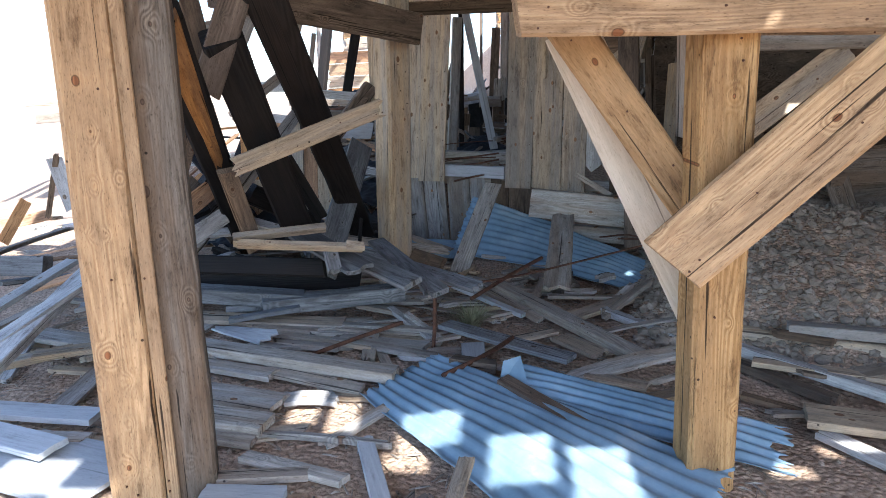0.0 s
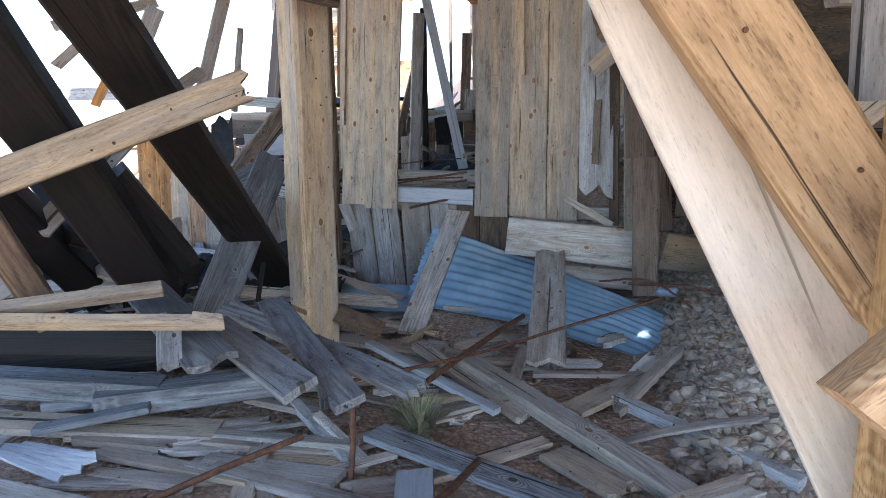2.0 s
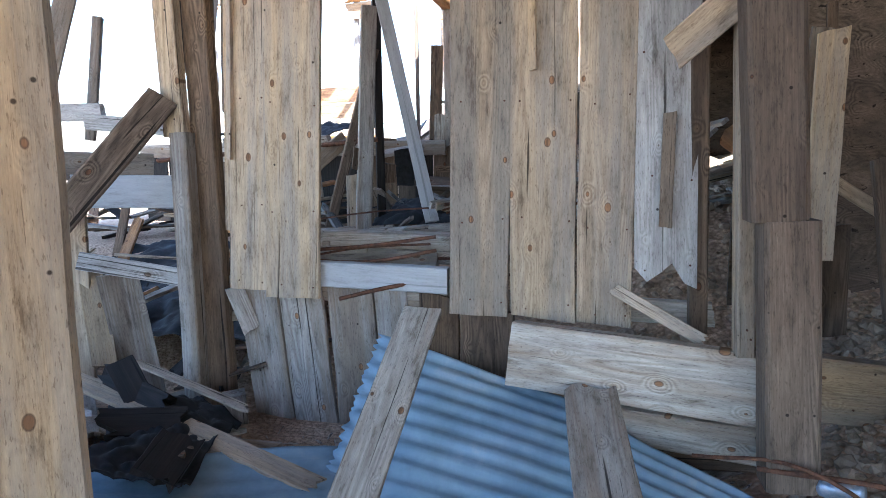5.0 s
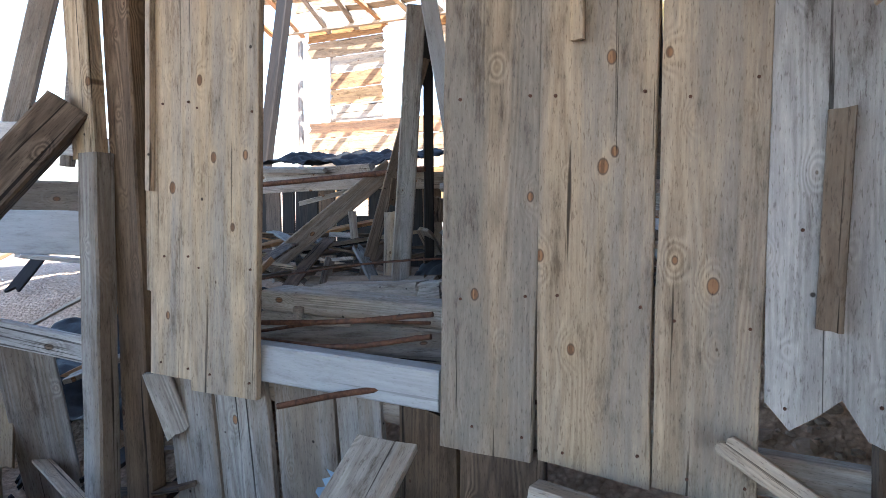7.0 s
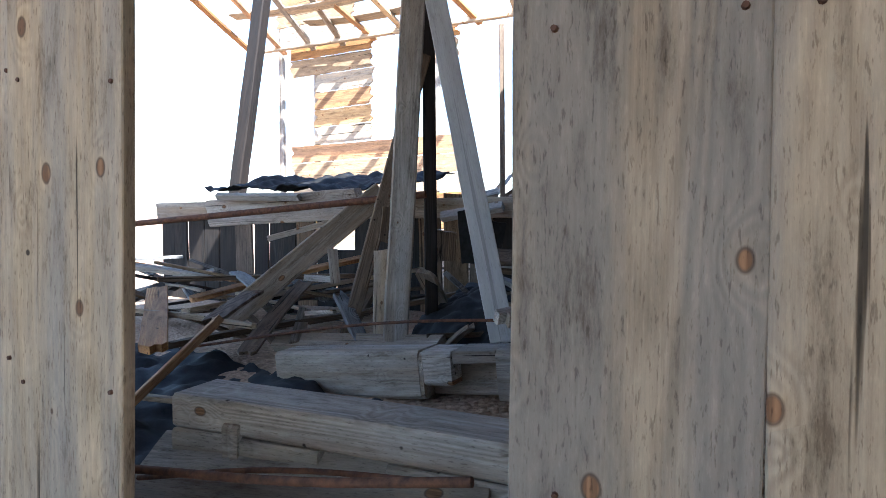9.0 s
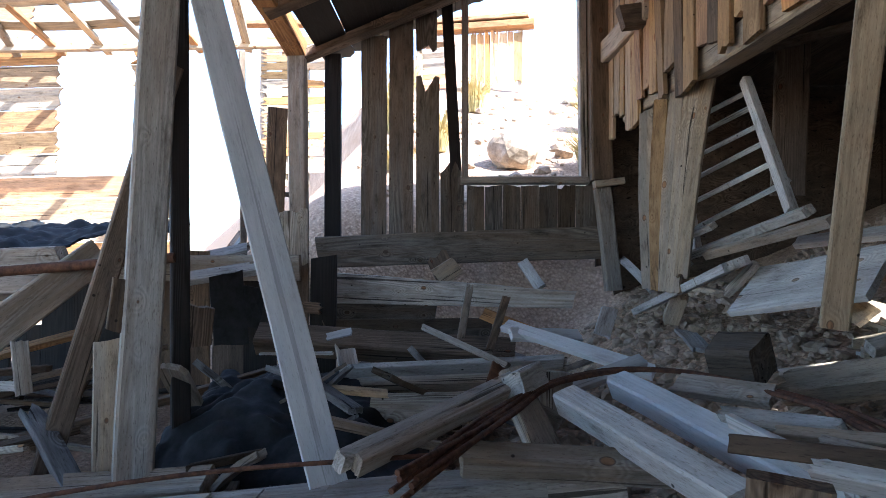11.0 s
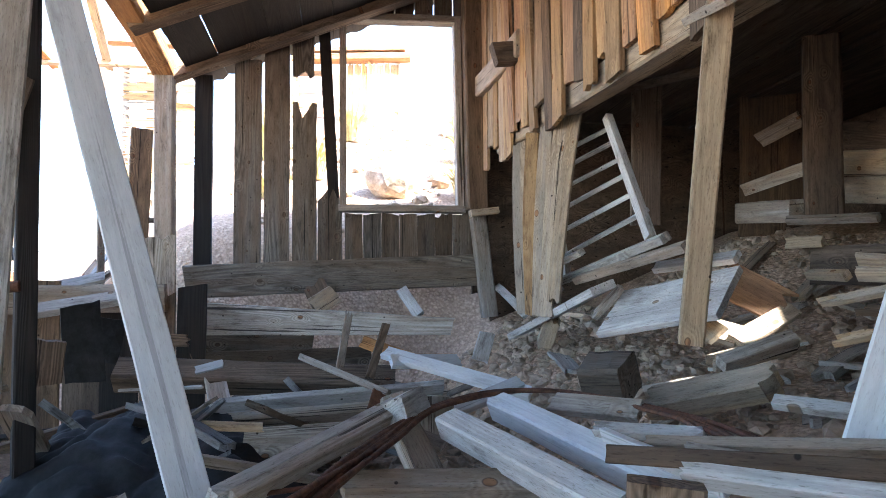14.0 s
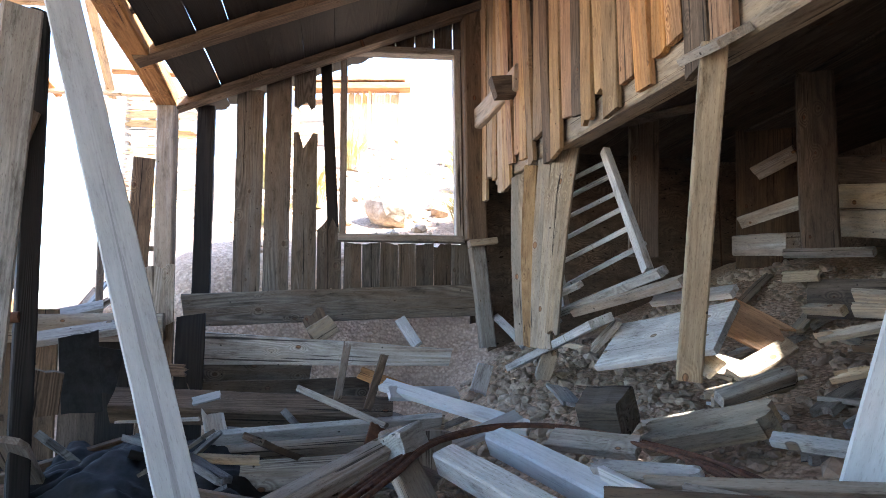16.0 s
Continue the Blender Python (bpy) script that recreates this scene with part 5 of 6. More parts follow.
plank((1.42, 7.73, 1.08), (1.12, 7.20, 1.14), 0.016, 0.03, (-0.68, -0.70, 1.21), PALE)
plank((1.71, 8.25, 1.05), (1.83, 7.99, 1.05), 0.075, 0.03, (-0.63, -0.76, 1.15), GREY)
plank((0.92, 7.14, 1.08), (0.93, 7.14, 1.19), 0.088, 0.05, (-0.68, -0.67, 0.30), BROWN, ragged=0.0)
beam((2.20, 8.29, 0.99), (2.36, 7.89, 1.11), 0.096, 0.10, (-0.74, -0.66, 1.12), TAN, label="short broken timber with a splintered end", ragged=0.12)
plank((2.39, 8.48, 1.00), (2.56, 8.24, 1.07), 0.034, 0.03, (-0.72, -0.69, 1.11), GREY)
plank((2.40, 8.13, 1.14), (2.67, 8.01, 1.23), 0.056, 0.05, (-0.78, -0.62, 1.06), GREY)
plank((2.15, 7.77, 1.08), (2.17, 7.55, 1.08), 0.042, 0.03, (-0.82, -0.56, 1.13), SILVER)
plank((1.77, 7.12, 1.63), (1.65, 7.23, 1.09), 0.151, 0.05, (-0.89, -0.45, 0.02), PALE, "broad pale board leaning at the edge of the bank", taper=1.1, ragged=0.01)
# bank and side wall
post((2.08, 8.00, 1.24), (1.99, 7.79, 2.26), 0.077, 0.07, (-0.74, -0.65, -0.17), TAN, "slender round-edged prop post under the wall beam")
plank((2.01, 7.88, 2.26), (1.93, 7.68, 2.23), 0.027, 0.12, (-0.71, -0.59, -0.38), TAN)
plank((2.89, 9.96, 1.13), (2.44, 8.74, 1.42), 0.119, 0.04, (-0.59, -0.81, 1.01), SILVER)
plank((2.78, 9.44, 1.45), (2.56, 8.49, 1.63), 0.052, 0.04, (-0.64, -0.76, 0.94), GREY)
plank((2.66, 9.15, 1.46), (2.48, 8.32, 1.58), 0.049, 0.04, (-0.67, -0.74, 0.94), GREY)
plank((2.77, 9.55, 1.09), (2.72, 9.40, 1.26), 0.091, 0.06, (-0.58, -0.81, 0.04), TAN)
plank((3.39, 10.85, 1.44), (3.20, 10.24, 1.23), 0.060, 0.02, (-0.53, -0.85, -0.01), SILVER, bow=0.05)
plank((2.81, 9.64, 1.32), (2.77, 9.40, 1.41), 0.086, 0.03, (-0.58, -0.81, 0.99), SILVER)
plank((2.56, 8.91, 1.29), (2.54, 8.73, 1.42), 0.049, 0.03, (-0.65, -0.76, 1.00), GREY)
plank((2.50, 8.75, 1.30), (2.53, 8.17, 1.40), 0.289, 0.03, (-0.71, -0.71, 1.00), SILVER, "large pale tilted panel with a seam", ragged=0.012)
plank((2.75, 8.71, 1.51), (2.73, 8.27, 1.54), 0.064, 0.03, (-0.73, -0.68, 0.94), SILVER)
plank((3.49, 8.40, 1.52), (3.52, 7.96, 1.51), 0.187, 0.03, (-0.85, -0.52, -0.05), BROWN)
plank((3.41, 8.47, 1.63), (3.46, 8.32, 1.63), 0.057, 0.06, (-0.82, -0.57, -0.08), TAN)
plank((3.21, 8.25, 1.47), (3.12, 8.04, 1.46), 0.040, 0.04, (-0.83, -0.55, 0.96), TAN)
plank((2.97, 7.93, 1.52), (2.98, 7.69, 1.49), 0.031, 0.05, (-0.87, -0.49, 0.95), TAN)
plank((2.83, 7.86, 1.46), (2.85, 7.64, 1.45), 0.034, 0.05, (-0.87, -0.49, 0.97), TAN)
plank((2.78, 7.99, 1.35), (2.87, 7.69, 1.42), 0.034, 0.03, (-0.85, -0.52, 0.99), TAN, ragged=0.1)
plank((2.72, 7.85, 1.34), (2.74, 7.64, 1.33), 0.042, 0.03, (-0.86, -0.50, 1.01), BROWN, ragged=0.1)
plank((2.47, 7.76, 1.24), (2.52, 7.62, 1.28), 0.030, 0.03, (-0.85, -0.52, 1.04), TAN, ragged=0.1)
plank((3.99, 8.81, 1.80), (4.00, 8.32, 1.77), 0.044, 0.04, (-0.83, -0.54, 0.89), GREY)
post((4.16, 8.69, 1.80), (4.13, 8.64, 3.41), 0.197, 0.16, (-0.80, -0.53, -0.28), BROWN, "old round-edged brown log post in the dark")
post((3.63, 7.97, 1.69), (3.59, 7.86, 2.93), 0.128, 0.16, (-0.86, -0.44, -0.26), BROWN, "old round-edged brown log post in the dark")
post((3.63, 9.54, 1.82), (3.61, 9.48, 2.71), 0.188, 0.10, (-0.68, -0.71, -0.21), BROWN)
plank((4.28, 9.27, 2.06), (4.16, 8.71, 2.13), 0.081, 0.03, (-0.79, -0.59, -0.17), GREY)
plank((4.50, 9.29, 2.42), (4.50, 8.99, 2.51), 0.105, 0.03, (-0.78, -0.58, -0.23), GREY)
plank((3.36, 9.65, 2.66), (2.99, 8.52, 2.45), 0.048, 0.05, (-0.66, -0.68, -0.30), BROWN)
beam((2.82, 7.56, 1.63), (2.76, 7.42, 1.99), 0.070, 0.06, (-0.89, -0.42, -0.16), GREY)

# warped boards sagging under the wall beam
plank((2.57, 9.47, 1.28), (2.62, 9.55, 2.25), 0.084, 0.02, (-1.50, -0.54, -0.12), TAN, "warped pale brown board sagging under the wall beam", bow=0.02)
plank((2.58, 9.41, 1.27), (2.66, 9.48, 2.30), 0.083, 0.02, (-1.52, -0.53, -0.12), WARM, "warped pale brown board sagging under the wall beam", bow=0.03)
plank((2.56, 9.33, 1.27), (2.69, 9.39, 2.33), 0.082, 0.02, (-1.53, -0.52, -0.13), TAN, "warped pale brown board sagging under the wall beam", bow=0.02)
plank((2.54, 9.25, 1.27), (2.71, 9.29, 2.35), 0.080, 0.02, (-1.54, -0.51, -0.13), TAN, "warped pale brown board sagging under the wall beam", bow=0.03)
plank((2.52, 9.17, 1.34), (2.73, 9.20, 2.37), 0.073, 0.02, (-1.55, -0.50, -0.15), TAN, "warped pale brown board sagging under the wall beam", bow=0.02)
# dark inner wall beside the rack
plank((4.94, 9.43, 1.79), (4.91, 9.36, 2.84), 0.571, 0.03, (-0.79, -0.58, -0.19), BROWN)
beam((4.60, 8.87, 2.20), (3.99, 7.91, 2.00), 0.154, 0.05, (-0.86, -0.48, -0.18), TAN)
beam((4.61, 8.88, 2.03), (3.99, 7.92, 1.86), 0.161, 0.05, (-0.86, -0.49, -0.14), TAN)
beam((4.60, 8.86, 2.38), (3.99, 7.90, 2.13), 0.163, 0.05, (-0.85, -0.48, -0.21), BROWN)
plank((4.38, 9.36, 1.92), (4.16, 8.85, 1.87), 0.139, 0.10, (-0.79, -0.60, -0.12), GREY, "dusty bluish box shape in the dark corner")
# smaller scraps on the floor of the room
plank((0.56, 9.38, 1.05), (0.86, 9.36, 1.04), 0.024, 0.01, (0.00, 0.00, 1.00), SILVER, twist=0.4)
plank((0.89, 9.68, 1.07), (1.00, 9.63, 1.10), 0.043, 0.01, (-0.13, -0.99, 1.08), PALE)
plank((2.66, 9.28, 1.55), (2.62, 9.06, 1.60), 0.042, 0.03, (-0.61, -0.79, 0.93), GREY)
plank((1.29, 8.43, 0.97), (1.33, 8.30, 0.95), 0.061, 0.02, (-0.42, -0.88, 1.20), GREY)
plank((0.91, 8.47, 0.90), (1.10, 8.61, 0.92), 0.033, 0.02, (-0.27, -0.94, 1.22), SILVER)
plank((0.94, 8.14, 0.93), (1.44, 7.93, 0.91), 0.067, 0.08, (-0.45, -0.86, 1.26), GREY)
plank((0.80, 10.47, 1.17), (1.00, 10.38, 1.15), 0.067, 0.04, (-0.07, -1.00, 0.04), BROWN)
plank((0.58, 10.45, 1.29), (0.54, 10.47, 1.07), 0.233, 0.012, (0.02, -1.00, 0.04), TAR, "bent sheet of dark roofing felt", twist=0.4)
plank((1.38, 8.82, 1.04), (1.31, 8.75, 0.93), 0.072, 0.01, (-0.36, -0.92, 0.15), RUST, "curled rusty scrap of tin", twist=0.8)

plank((1.07, 10.69, 0.97), (2.12, 10.47, 0.97), 0.181, 0.05, (-0.23, -0.97, 0.08), DUSK, "dark grey board half buried under the window wall")
plank((2.06, 11.36, 1.46), (2.11, 11.23, 1.28), 0.173, 0.08, (-0.27, -0.96, -0.02), BROWN, "short brown block under the sill timber")



# ---- corrugated sheets ----
def sheet(p00, p10, p11, p01, ridges, label, rag=0.03, sag=0.0, seed=1, nx=26, depth=0.009):
    """Corrugated sheet: p00-p10 is a long edge, ridges run along it."""
    rr = random.Random(seed)
    bm = bmesh.new()
    ny = ridges * 6
    a, b, c, d = (Vector(p) for p in (p00, p10, p11, p01))
    n = (b - a).cross(d - a).normalized()
    if n.z < 0:
        n = -n
    e0 = [rr.uniform(-1, 1) * rag for _ in range(ny + 1)]
    e1 = [rr.uniform(-1, 1) * rag for _ in range(ny + 1)]
    centre = (a + b + c + d) / 4
    grid = []
    for i in range(nx + 1):
        row = []
        for j in range(ny + 1):
            f, g = i / nx, j / ny
            if i == 0:
                f += e0[j] * 0.5
            if i == nx:
                f += e1[j] * 0.5
            p = (a * (1 - f) + b * f) * (1 - g) + (d * (1 - f) + c * f) * g
            off = depth * math.cos(g * ridges * 2 * math.pi) + sag * math.sin(f * math.pi) * math.sin(g * math.pi)
            off += 0.02 * noise.noise(p * 2.3 + Vector((seed, 0, 0))) + 0.006 * noise.noise(p * 9)
            row.append(bm.verts.new(p + n * off - centre))
        grid.append(row)
    for r0, r1 in zip(grid, grid[1:]):
        for j in range(ny):
            bm.faces.new((r0[j], r0[j + 1], r1[j + 1], r1[j]))
    ob = link("corrugated_sheet", bm, ZINC, smooth=True)
    ob.location = centre
    s = ob.modifiers.new("thickness", "SOLIDIFY")
    s.thickness = 0.0025
    return tagged(ob, label, "metal sheet")


sheet((-0.04, 3.48, 0.10), (1.12, 2.30, 0.12), (0.62, 1.55, 0.06), (-0.42, 3.08, 0.05), 9, "long bluish galvanised corrugated sheet lying on the floor", sag=0.05, seed=2, nx=40)
sheet((0.40, 3.26, 0.14), (1.47, 2.62, 0.12), (1.38, 2.36, 0.05), (0.30, 3.02, 0.06), 5, "torn bluish corrugated sheet behind the front post", sag=0.02, seed=5, rag=0.09)
sheet((0.30, 6.55, 0.52), (1.28, 6.14, 0.26), (0.95, 5.55, 0.03), (0.08, 6.05, 0.06), 9, "blue grey corrugated sheet leaning on the plank wall", sag=0.05, seed=8)
sheet((1.16, 6.10, 0.27), (1.82, 5.25, 0.12), (1.42, 4.92, 0.04), (0.98, 5.45, 0.04), 9, "blue grey corrugated sheet sliding onto the rubble", sag=0.04, seed=9)
sheet((-0.86, 6.02, 0.22), (0.2, 6.25, 0.12), (0.12, 5.75, 0.07), (-0.74, 5.62, 0.20), 5, "bluish sheet metal half buried in the pile", sag=-0.03, seed=12, rag=0.06, depth=0.004)
bm = bmesh.new()
vs = [bm.verts.new(p) for p in ((0, 0, 0), (0.16, -0.05, 0.01), (0.12, 0.08, 0.16), (0.03, 0.06, 0.14))]
bm.faces.new(vs)
flap = link("bent_flap", bm, ZINC)
flap.location = (0.28, 3.10, 0.06)
s = flap.modifiers.new("thickness", "SOLIDIFY")
s.thickness = 0.003
tagged(flap, "bent up pale corner of sheet metal", "metal scrap")


# ---- rods, wires and pipes ----
def rod(points, radius, mat, label, name="iron_rod"):
    cu = bpy.data.curves.new(name, "CURVE")
    cu.dimensions, cu.bevel_depth, cu.bevel_resolution, cu.resolution_u = "3D", radius, 2, 6
    sp = cu.splines.new("BEZIER")
    sp.bezier_points.add(len(points) - 1)
    for bp, p in zip(sp.bezier_points, points):
        bp.co = p
        bp.handle_left_type = bp.handle_right_type = "AUTO"
    cu.use_fill_caps = True
    cu.materials.append(mat)
    return tagged(new(name, cu), label, "rod")


rod([(-0.07, 3.9, 0.36), (0.5, 4.3, 0.33), (0.89, 4.6, 0.33), (1.52, 4.9, 0.40)], 0.008, RUST, "long thin rusty iron rod across the debris")
rod([(0.19, 4.2, 0.20), (0.5, 4.6, 0.26), (0.76, 4.92, 0.30)], 0.014, RUST, "short rusty bolt rod with a head")
rod([(-0.06, 3.75, 0.02), (-0.05, 3.78, 0.18), (-0.05, 3.8, 0.36)], 0.012, RUST, "rusty upright pin in the floor")
rod([(0.0, 3.2, 0.10), (0.25, 3.45, 0.12), (0.42, 3.75, 0.10)], 0.014, RUST, "rusty bar lying on boards")
rod([(-0.75, 3.5, 0.09), (-0.5, 3.7, 0.12), (-0.25, 3.85, 0.16)], 0.013, RUST, "rusty bar lying on boards")
rod([(1.55, 5.6, 0.30), (1.9, 5.3, 0.34), (2.2, 4.7, 0.30), (2.3, 4.2, 0.25)], 0.009, RUST, "bent dark wire on the rubble bank", "wire")
rod([(1.4, 5.75, 0.28), (1.65, 5.5, 0.34), (1.85, 5.2, 0.22)], 0.007, RUST, "bent dark wire on the rubble bank", "wire")
r = random.Random(11)
for k in range(7):
    j = lambda: r.uniform(-0.03, 0.03)
    rod([room(q) for q in [(0.76 + j(), 8.16 + j(), 0.74 + 0.01 * k), (1.11 + j(), 8.51 + j(), 0.83), (1.42 + j(), 8.72 + j(), 0.88), (1.71 + j(), 8.72 + j(), 0.90), (1.88 + j(), 8.41 + j() * 2, 0.88), (1.73 + j(), 7.86 + j() * 3, 0.86), (1.51 + j() * 3, 7.51, 0.84)]], 0.007, RUST, "bundle strand of rusty bent reinforcing rod", "bent_rod")
for k, (za, zb) in enumerate(((0.76, 0.80), (0.75, 0.79), (0.70, 0.72), (0.64, 0.64))):
    rod([at(-0.35, 0.50 - 0.04 * k, za), at(0.3, 0.49 - 0.04 * k, (za + zb) / 2 + 0.01), at(0.85, 0.48 - 0.04 * k, zb)], 0.008, RUST, "rusty rod lying behind the opening")
rod([at(0.10, -0.04, 0.66), at(0.32, 0.03, 0.71), at(0.60, 0.07, 0.76)], 0.010, RUST, "rusty threaded rod with a nut on the sill")
rod([(-0.10, 7.00, 0.84), (0.27, 6.87, 0.88), (0.57, 6.77, 0.93)], 0.009, RUST, "rusty iron rod laid along the wall opening")
rod([(-0.06, 6.93, 0.80), (0.26, 6.81, 0.81), (0.57, 6.73, 0.87)], 0.009, RUST, "rusty iron rod laid along the wall opening")
rod([(-0.04, 6.88, 0.79), (0.33, 6.74, 0.76), (0.58, 6.67, 0.78)], 0.007, RUST, "thin rusty wire on the sill")
rod([(-0.15, 7.10, 0.78), (0.19, 6.99, 0.85), (0.55, 6.88, 0.88)], 0.006, RUST, "thin rusty wire on the sill")
rod([rat(-2.9, 2.6, 1.14), rat(-1.6, 2.7, 1.22), rat(-0.72, 2.75, 1.28)], 0.02, RUST, "rusty pipe lying over the boards", "pipe")
rod([rat(-1.3, 1.6, 0.58), rat(-0.4, 1.75, 0.72), rat(0.4, 1.8, 0.78)], 0.006, RUST, "dark wire along the timber", "wire")

# ---- notched timber ----
timber = tagged(new("notched_timber"), "heavy grey timber with square notches, lying on rubble", "beam")
timber.matrix_world = frame_of(rat(-1.03, 1.98, 0.435), rat(0.82, 1.98, 0.605), -RV)
blocks = ((0.0, 0.74, -0.10, 0.10), (0.76, 0.89, -0.04, 0.10), (0.74, 0.76, -0.10, 0.09), (0.90, 1.08, 0.05, 0.10), (1.08, 1.66, -0.10, 0.10), (1.66, 1.86, -0.03, 0.09))
for k, (a, b, z0, z1) in enumerate(blocks):
    bm = board_mesh(b - a, z1 - z0, 0.17, 0.0, 0, 0, 1, 500 + k)
    part("block" if k % 2 else "body", bm, GREY, timber, at=pose(a, (z0 + z1) / 2, 0.0))
bm = board_mesh(1.86, 0.19, 0.10, 0.0, 0, 0, 1, 520)
part("core", bm, GREY, timber, at=pose(0, 0, -0.05))

# ---- second timber, close behind the opening ----
sill_timber = tagged(new("notched_timber"), "grey sawn timber with a cut notch behind the wall opening", "beam")
sill_timber.matrix_world = frame_of((-0.14, 7.36, 0.84), (0.98, 6.98, 0.83), -WV)
for k, (name, a, b, z0, z1, th, back) in enumerate((("body", 0.0, 1.18, -0.01, 0.07, 0.16, 0.0), ("cheek", 0.0, 0.41, -0.08, -0.012, 0.16, 0.0), ("rib", 0.157, 0.20, -0.07, 0.02, 0.17, 0.004), ("cheek", 0.58, 1.16, -0.08, -0.012, 0.16, 0.0), ("core", 0.05, 1.1, -0.078, -0.014, 0.07, -0.04))):
    part(name, board_mesh(b - a, z1 - z0, th, 0.0, 0, 0, 1, 540 + k), GREY, sill_timber, at=pose(a, (z0 + z1) / 2, back))

# ---- slatted frame leaning under the beam ----
slatted = tagged(new("slatted_frame"), "broken slatted wooden rack leaning in the dark", "rack")


def slat_board(p, q, w, th, facing, name):
    ob = link(name, board_mesh((Vector(q) - Vector(p)).length, w, th, 0.0, 0, 0, 1, count[0]), SILVER, slatted)
    ob.matrix_world = frame_of(p, q, facing)


slat_board((2.64, 8.64, 1.64), (2.81, 9.05, 2.31), 0.05, 0.04, (-0.96, 0.29, -0.00), "stile")
slat_board((2.84, 9.41, 1.46), (2.89, 9.53, 1.74), 0.05, 0.04, (-0.96, 0.29, -0.00), "stile")
slat_board((2.85, 9.45, 1.75), (2.71, 8.79, 1.87), 0.05, 0.02, (-0.63, -0.76, 0.87), "slat")
slat_board((2.84, 9.42, 1.61), (2.68, 8.70, 1.77), 0.05, 0.02, (-0.64, -0.76, 0.90), "slat")
slat_board((2.88, 9.48, 1.88), (2.76, 8.88, 1.98), 0.05, 0.02, (-0.63, -0.76, 0.84), "slat")
slat_board((2.90, 9.47, 2.01), (2.78, 8.93, 2.07), 0.05, 0.02, (-0.62, -0.76, 0.81), "slat")
slat_board((2.89, 9.42, 2.13), (2.82, 8.99, 2.18), 0.05, 0.02, (-0.62, -0.75, 0.78), "slat")
slat_board((2.89, 9.38, 2.23), (2.83, 9.04, 2.26), 0.05, 0.02, (-0.62, -0.75, 0.76), "slat")

# ---- broken box in the sun ----
box = tagged(new("broken_box"), "broken open wooden box lying on the rubble bank", "box")
for k, (name, p, q, w, th, face) in enumerate((
        ("side", (2.79, 8.40, 1.47), (2.86, 8.15, 1.325), 0.16, 0.022, (-0.75, -0.45, 0.45)),
        ("end", (2.89, 8.14, 1.325), (2.60, 8.20, 1.205), 0.075, 0.03, (-0.3, -0.6, 0.75)),
        ("bottom", (2.63, 8.42, 1.27), (2.66, 8.20, 1.215), 0.14, 0.02, (-0.35, -0.3, 0.9)),
        ("side", (2.62, 8.44, 1.30), (2.55, 8.24, 1.23), 0.09, 0.022, (-0.8, -0.3, 0.4)))):
    ob = link(name, board_mesh((Vector(q) - Vector(p)).length, w, th, 0.06 if k == 0 else 0.01, 0, 0, 1, 600 + k), (ORANGE, TAN, TAN, TAN)[k], box)
    ob.matrix_world = frame_of(p, q, face)
plank((2.50, 8.24, 1.12), (2.79, 8.06, 1.21), 0.075, 0.05, (-0.4, -0.4, 0.8), TAN, "short weathered board under the broken box")


# ---- rocks ----
def rock_mesh(bm, centre, size, rr, flat=0.7, sub=1):
    res = bmesh.ops.create_icosphere(bm, subdivisions=sub, radius=1.0)
    sc = Vector((size * rr.uniform(0.7, 1.2), size * rr.uniform(0.7, 1.2), size * flat * rr.uniform(0.7, 1.2)))
    m = Matrix.Rotation(rr.uniform(0, 6.3), 4, "Z") @ Matrix.Rotation(rr.uniform(-0.5, 0.5), 4, "X")
    seed = Vector((rr.uniform(0, 99), rr.uniform(0, 99), 0))
    for v in res["verts"]:
        p = v.co.copy()
        k = 1 + (0.45 if sub < 3 else 0.2) * noise.noise(p * 1.4 + seed)
        p = m @ Vector((p.x * sc.x * k, p.y * sc.y * k, p.z * sc.z * k))
        v.co = p + Vector(centre)


def rock(x, y, size, label, flat=0.75, sub=3, z=None, name="rock"):
    rr = random.Random(int(x * 977 + y * 131))
    bm = bmesh.new()
    rock_mesh(bm, (0, 0, 0), size, rr, flat, sub)
    ob = link(name, bm, STONE)
    ob.location = (x, y, (ground_z(x, y) if z is None else z) + size * flat * 0.45)
    return tagged(ob, label, "rock")


rock(3.53, 12.96, 0.36, "large pale rounded boulder on the hillside", 0.85, 3, z=2.47, name="boulder")
beam((2.01, 8.40, 1.09), (2.08, 8.26, 1.10), 0.15, 0.15, (-0.30, -0.35, 0.9), DUSK, name="wood_block", label="squarish dark weathered block on the rubble bank", ragged=0.05, category="block")
rock(1.01, 9.01, 0.06, "pale pebble on black felt", 0.8, 2)


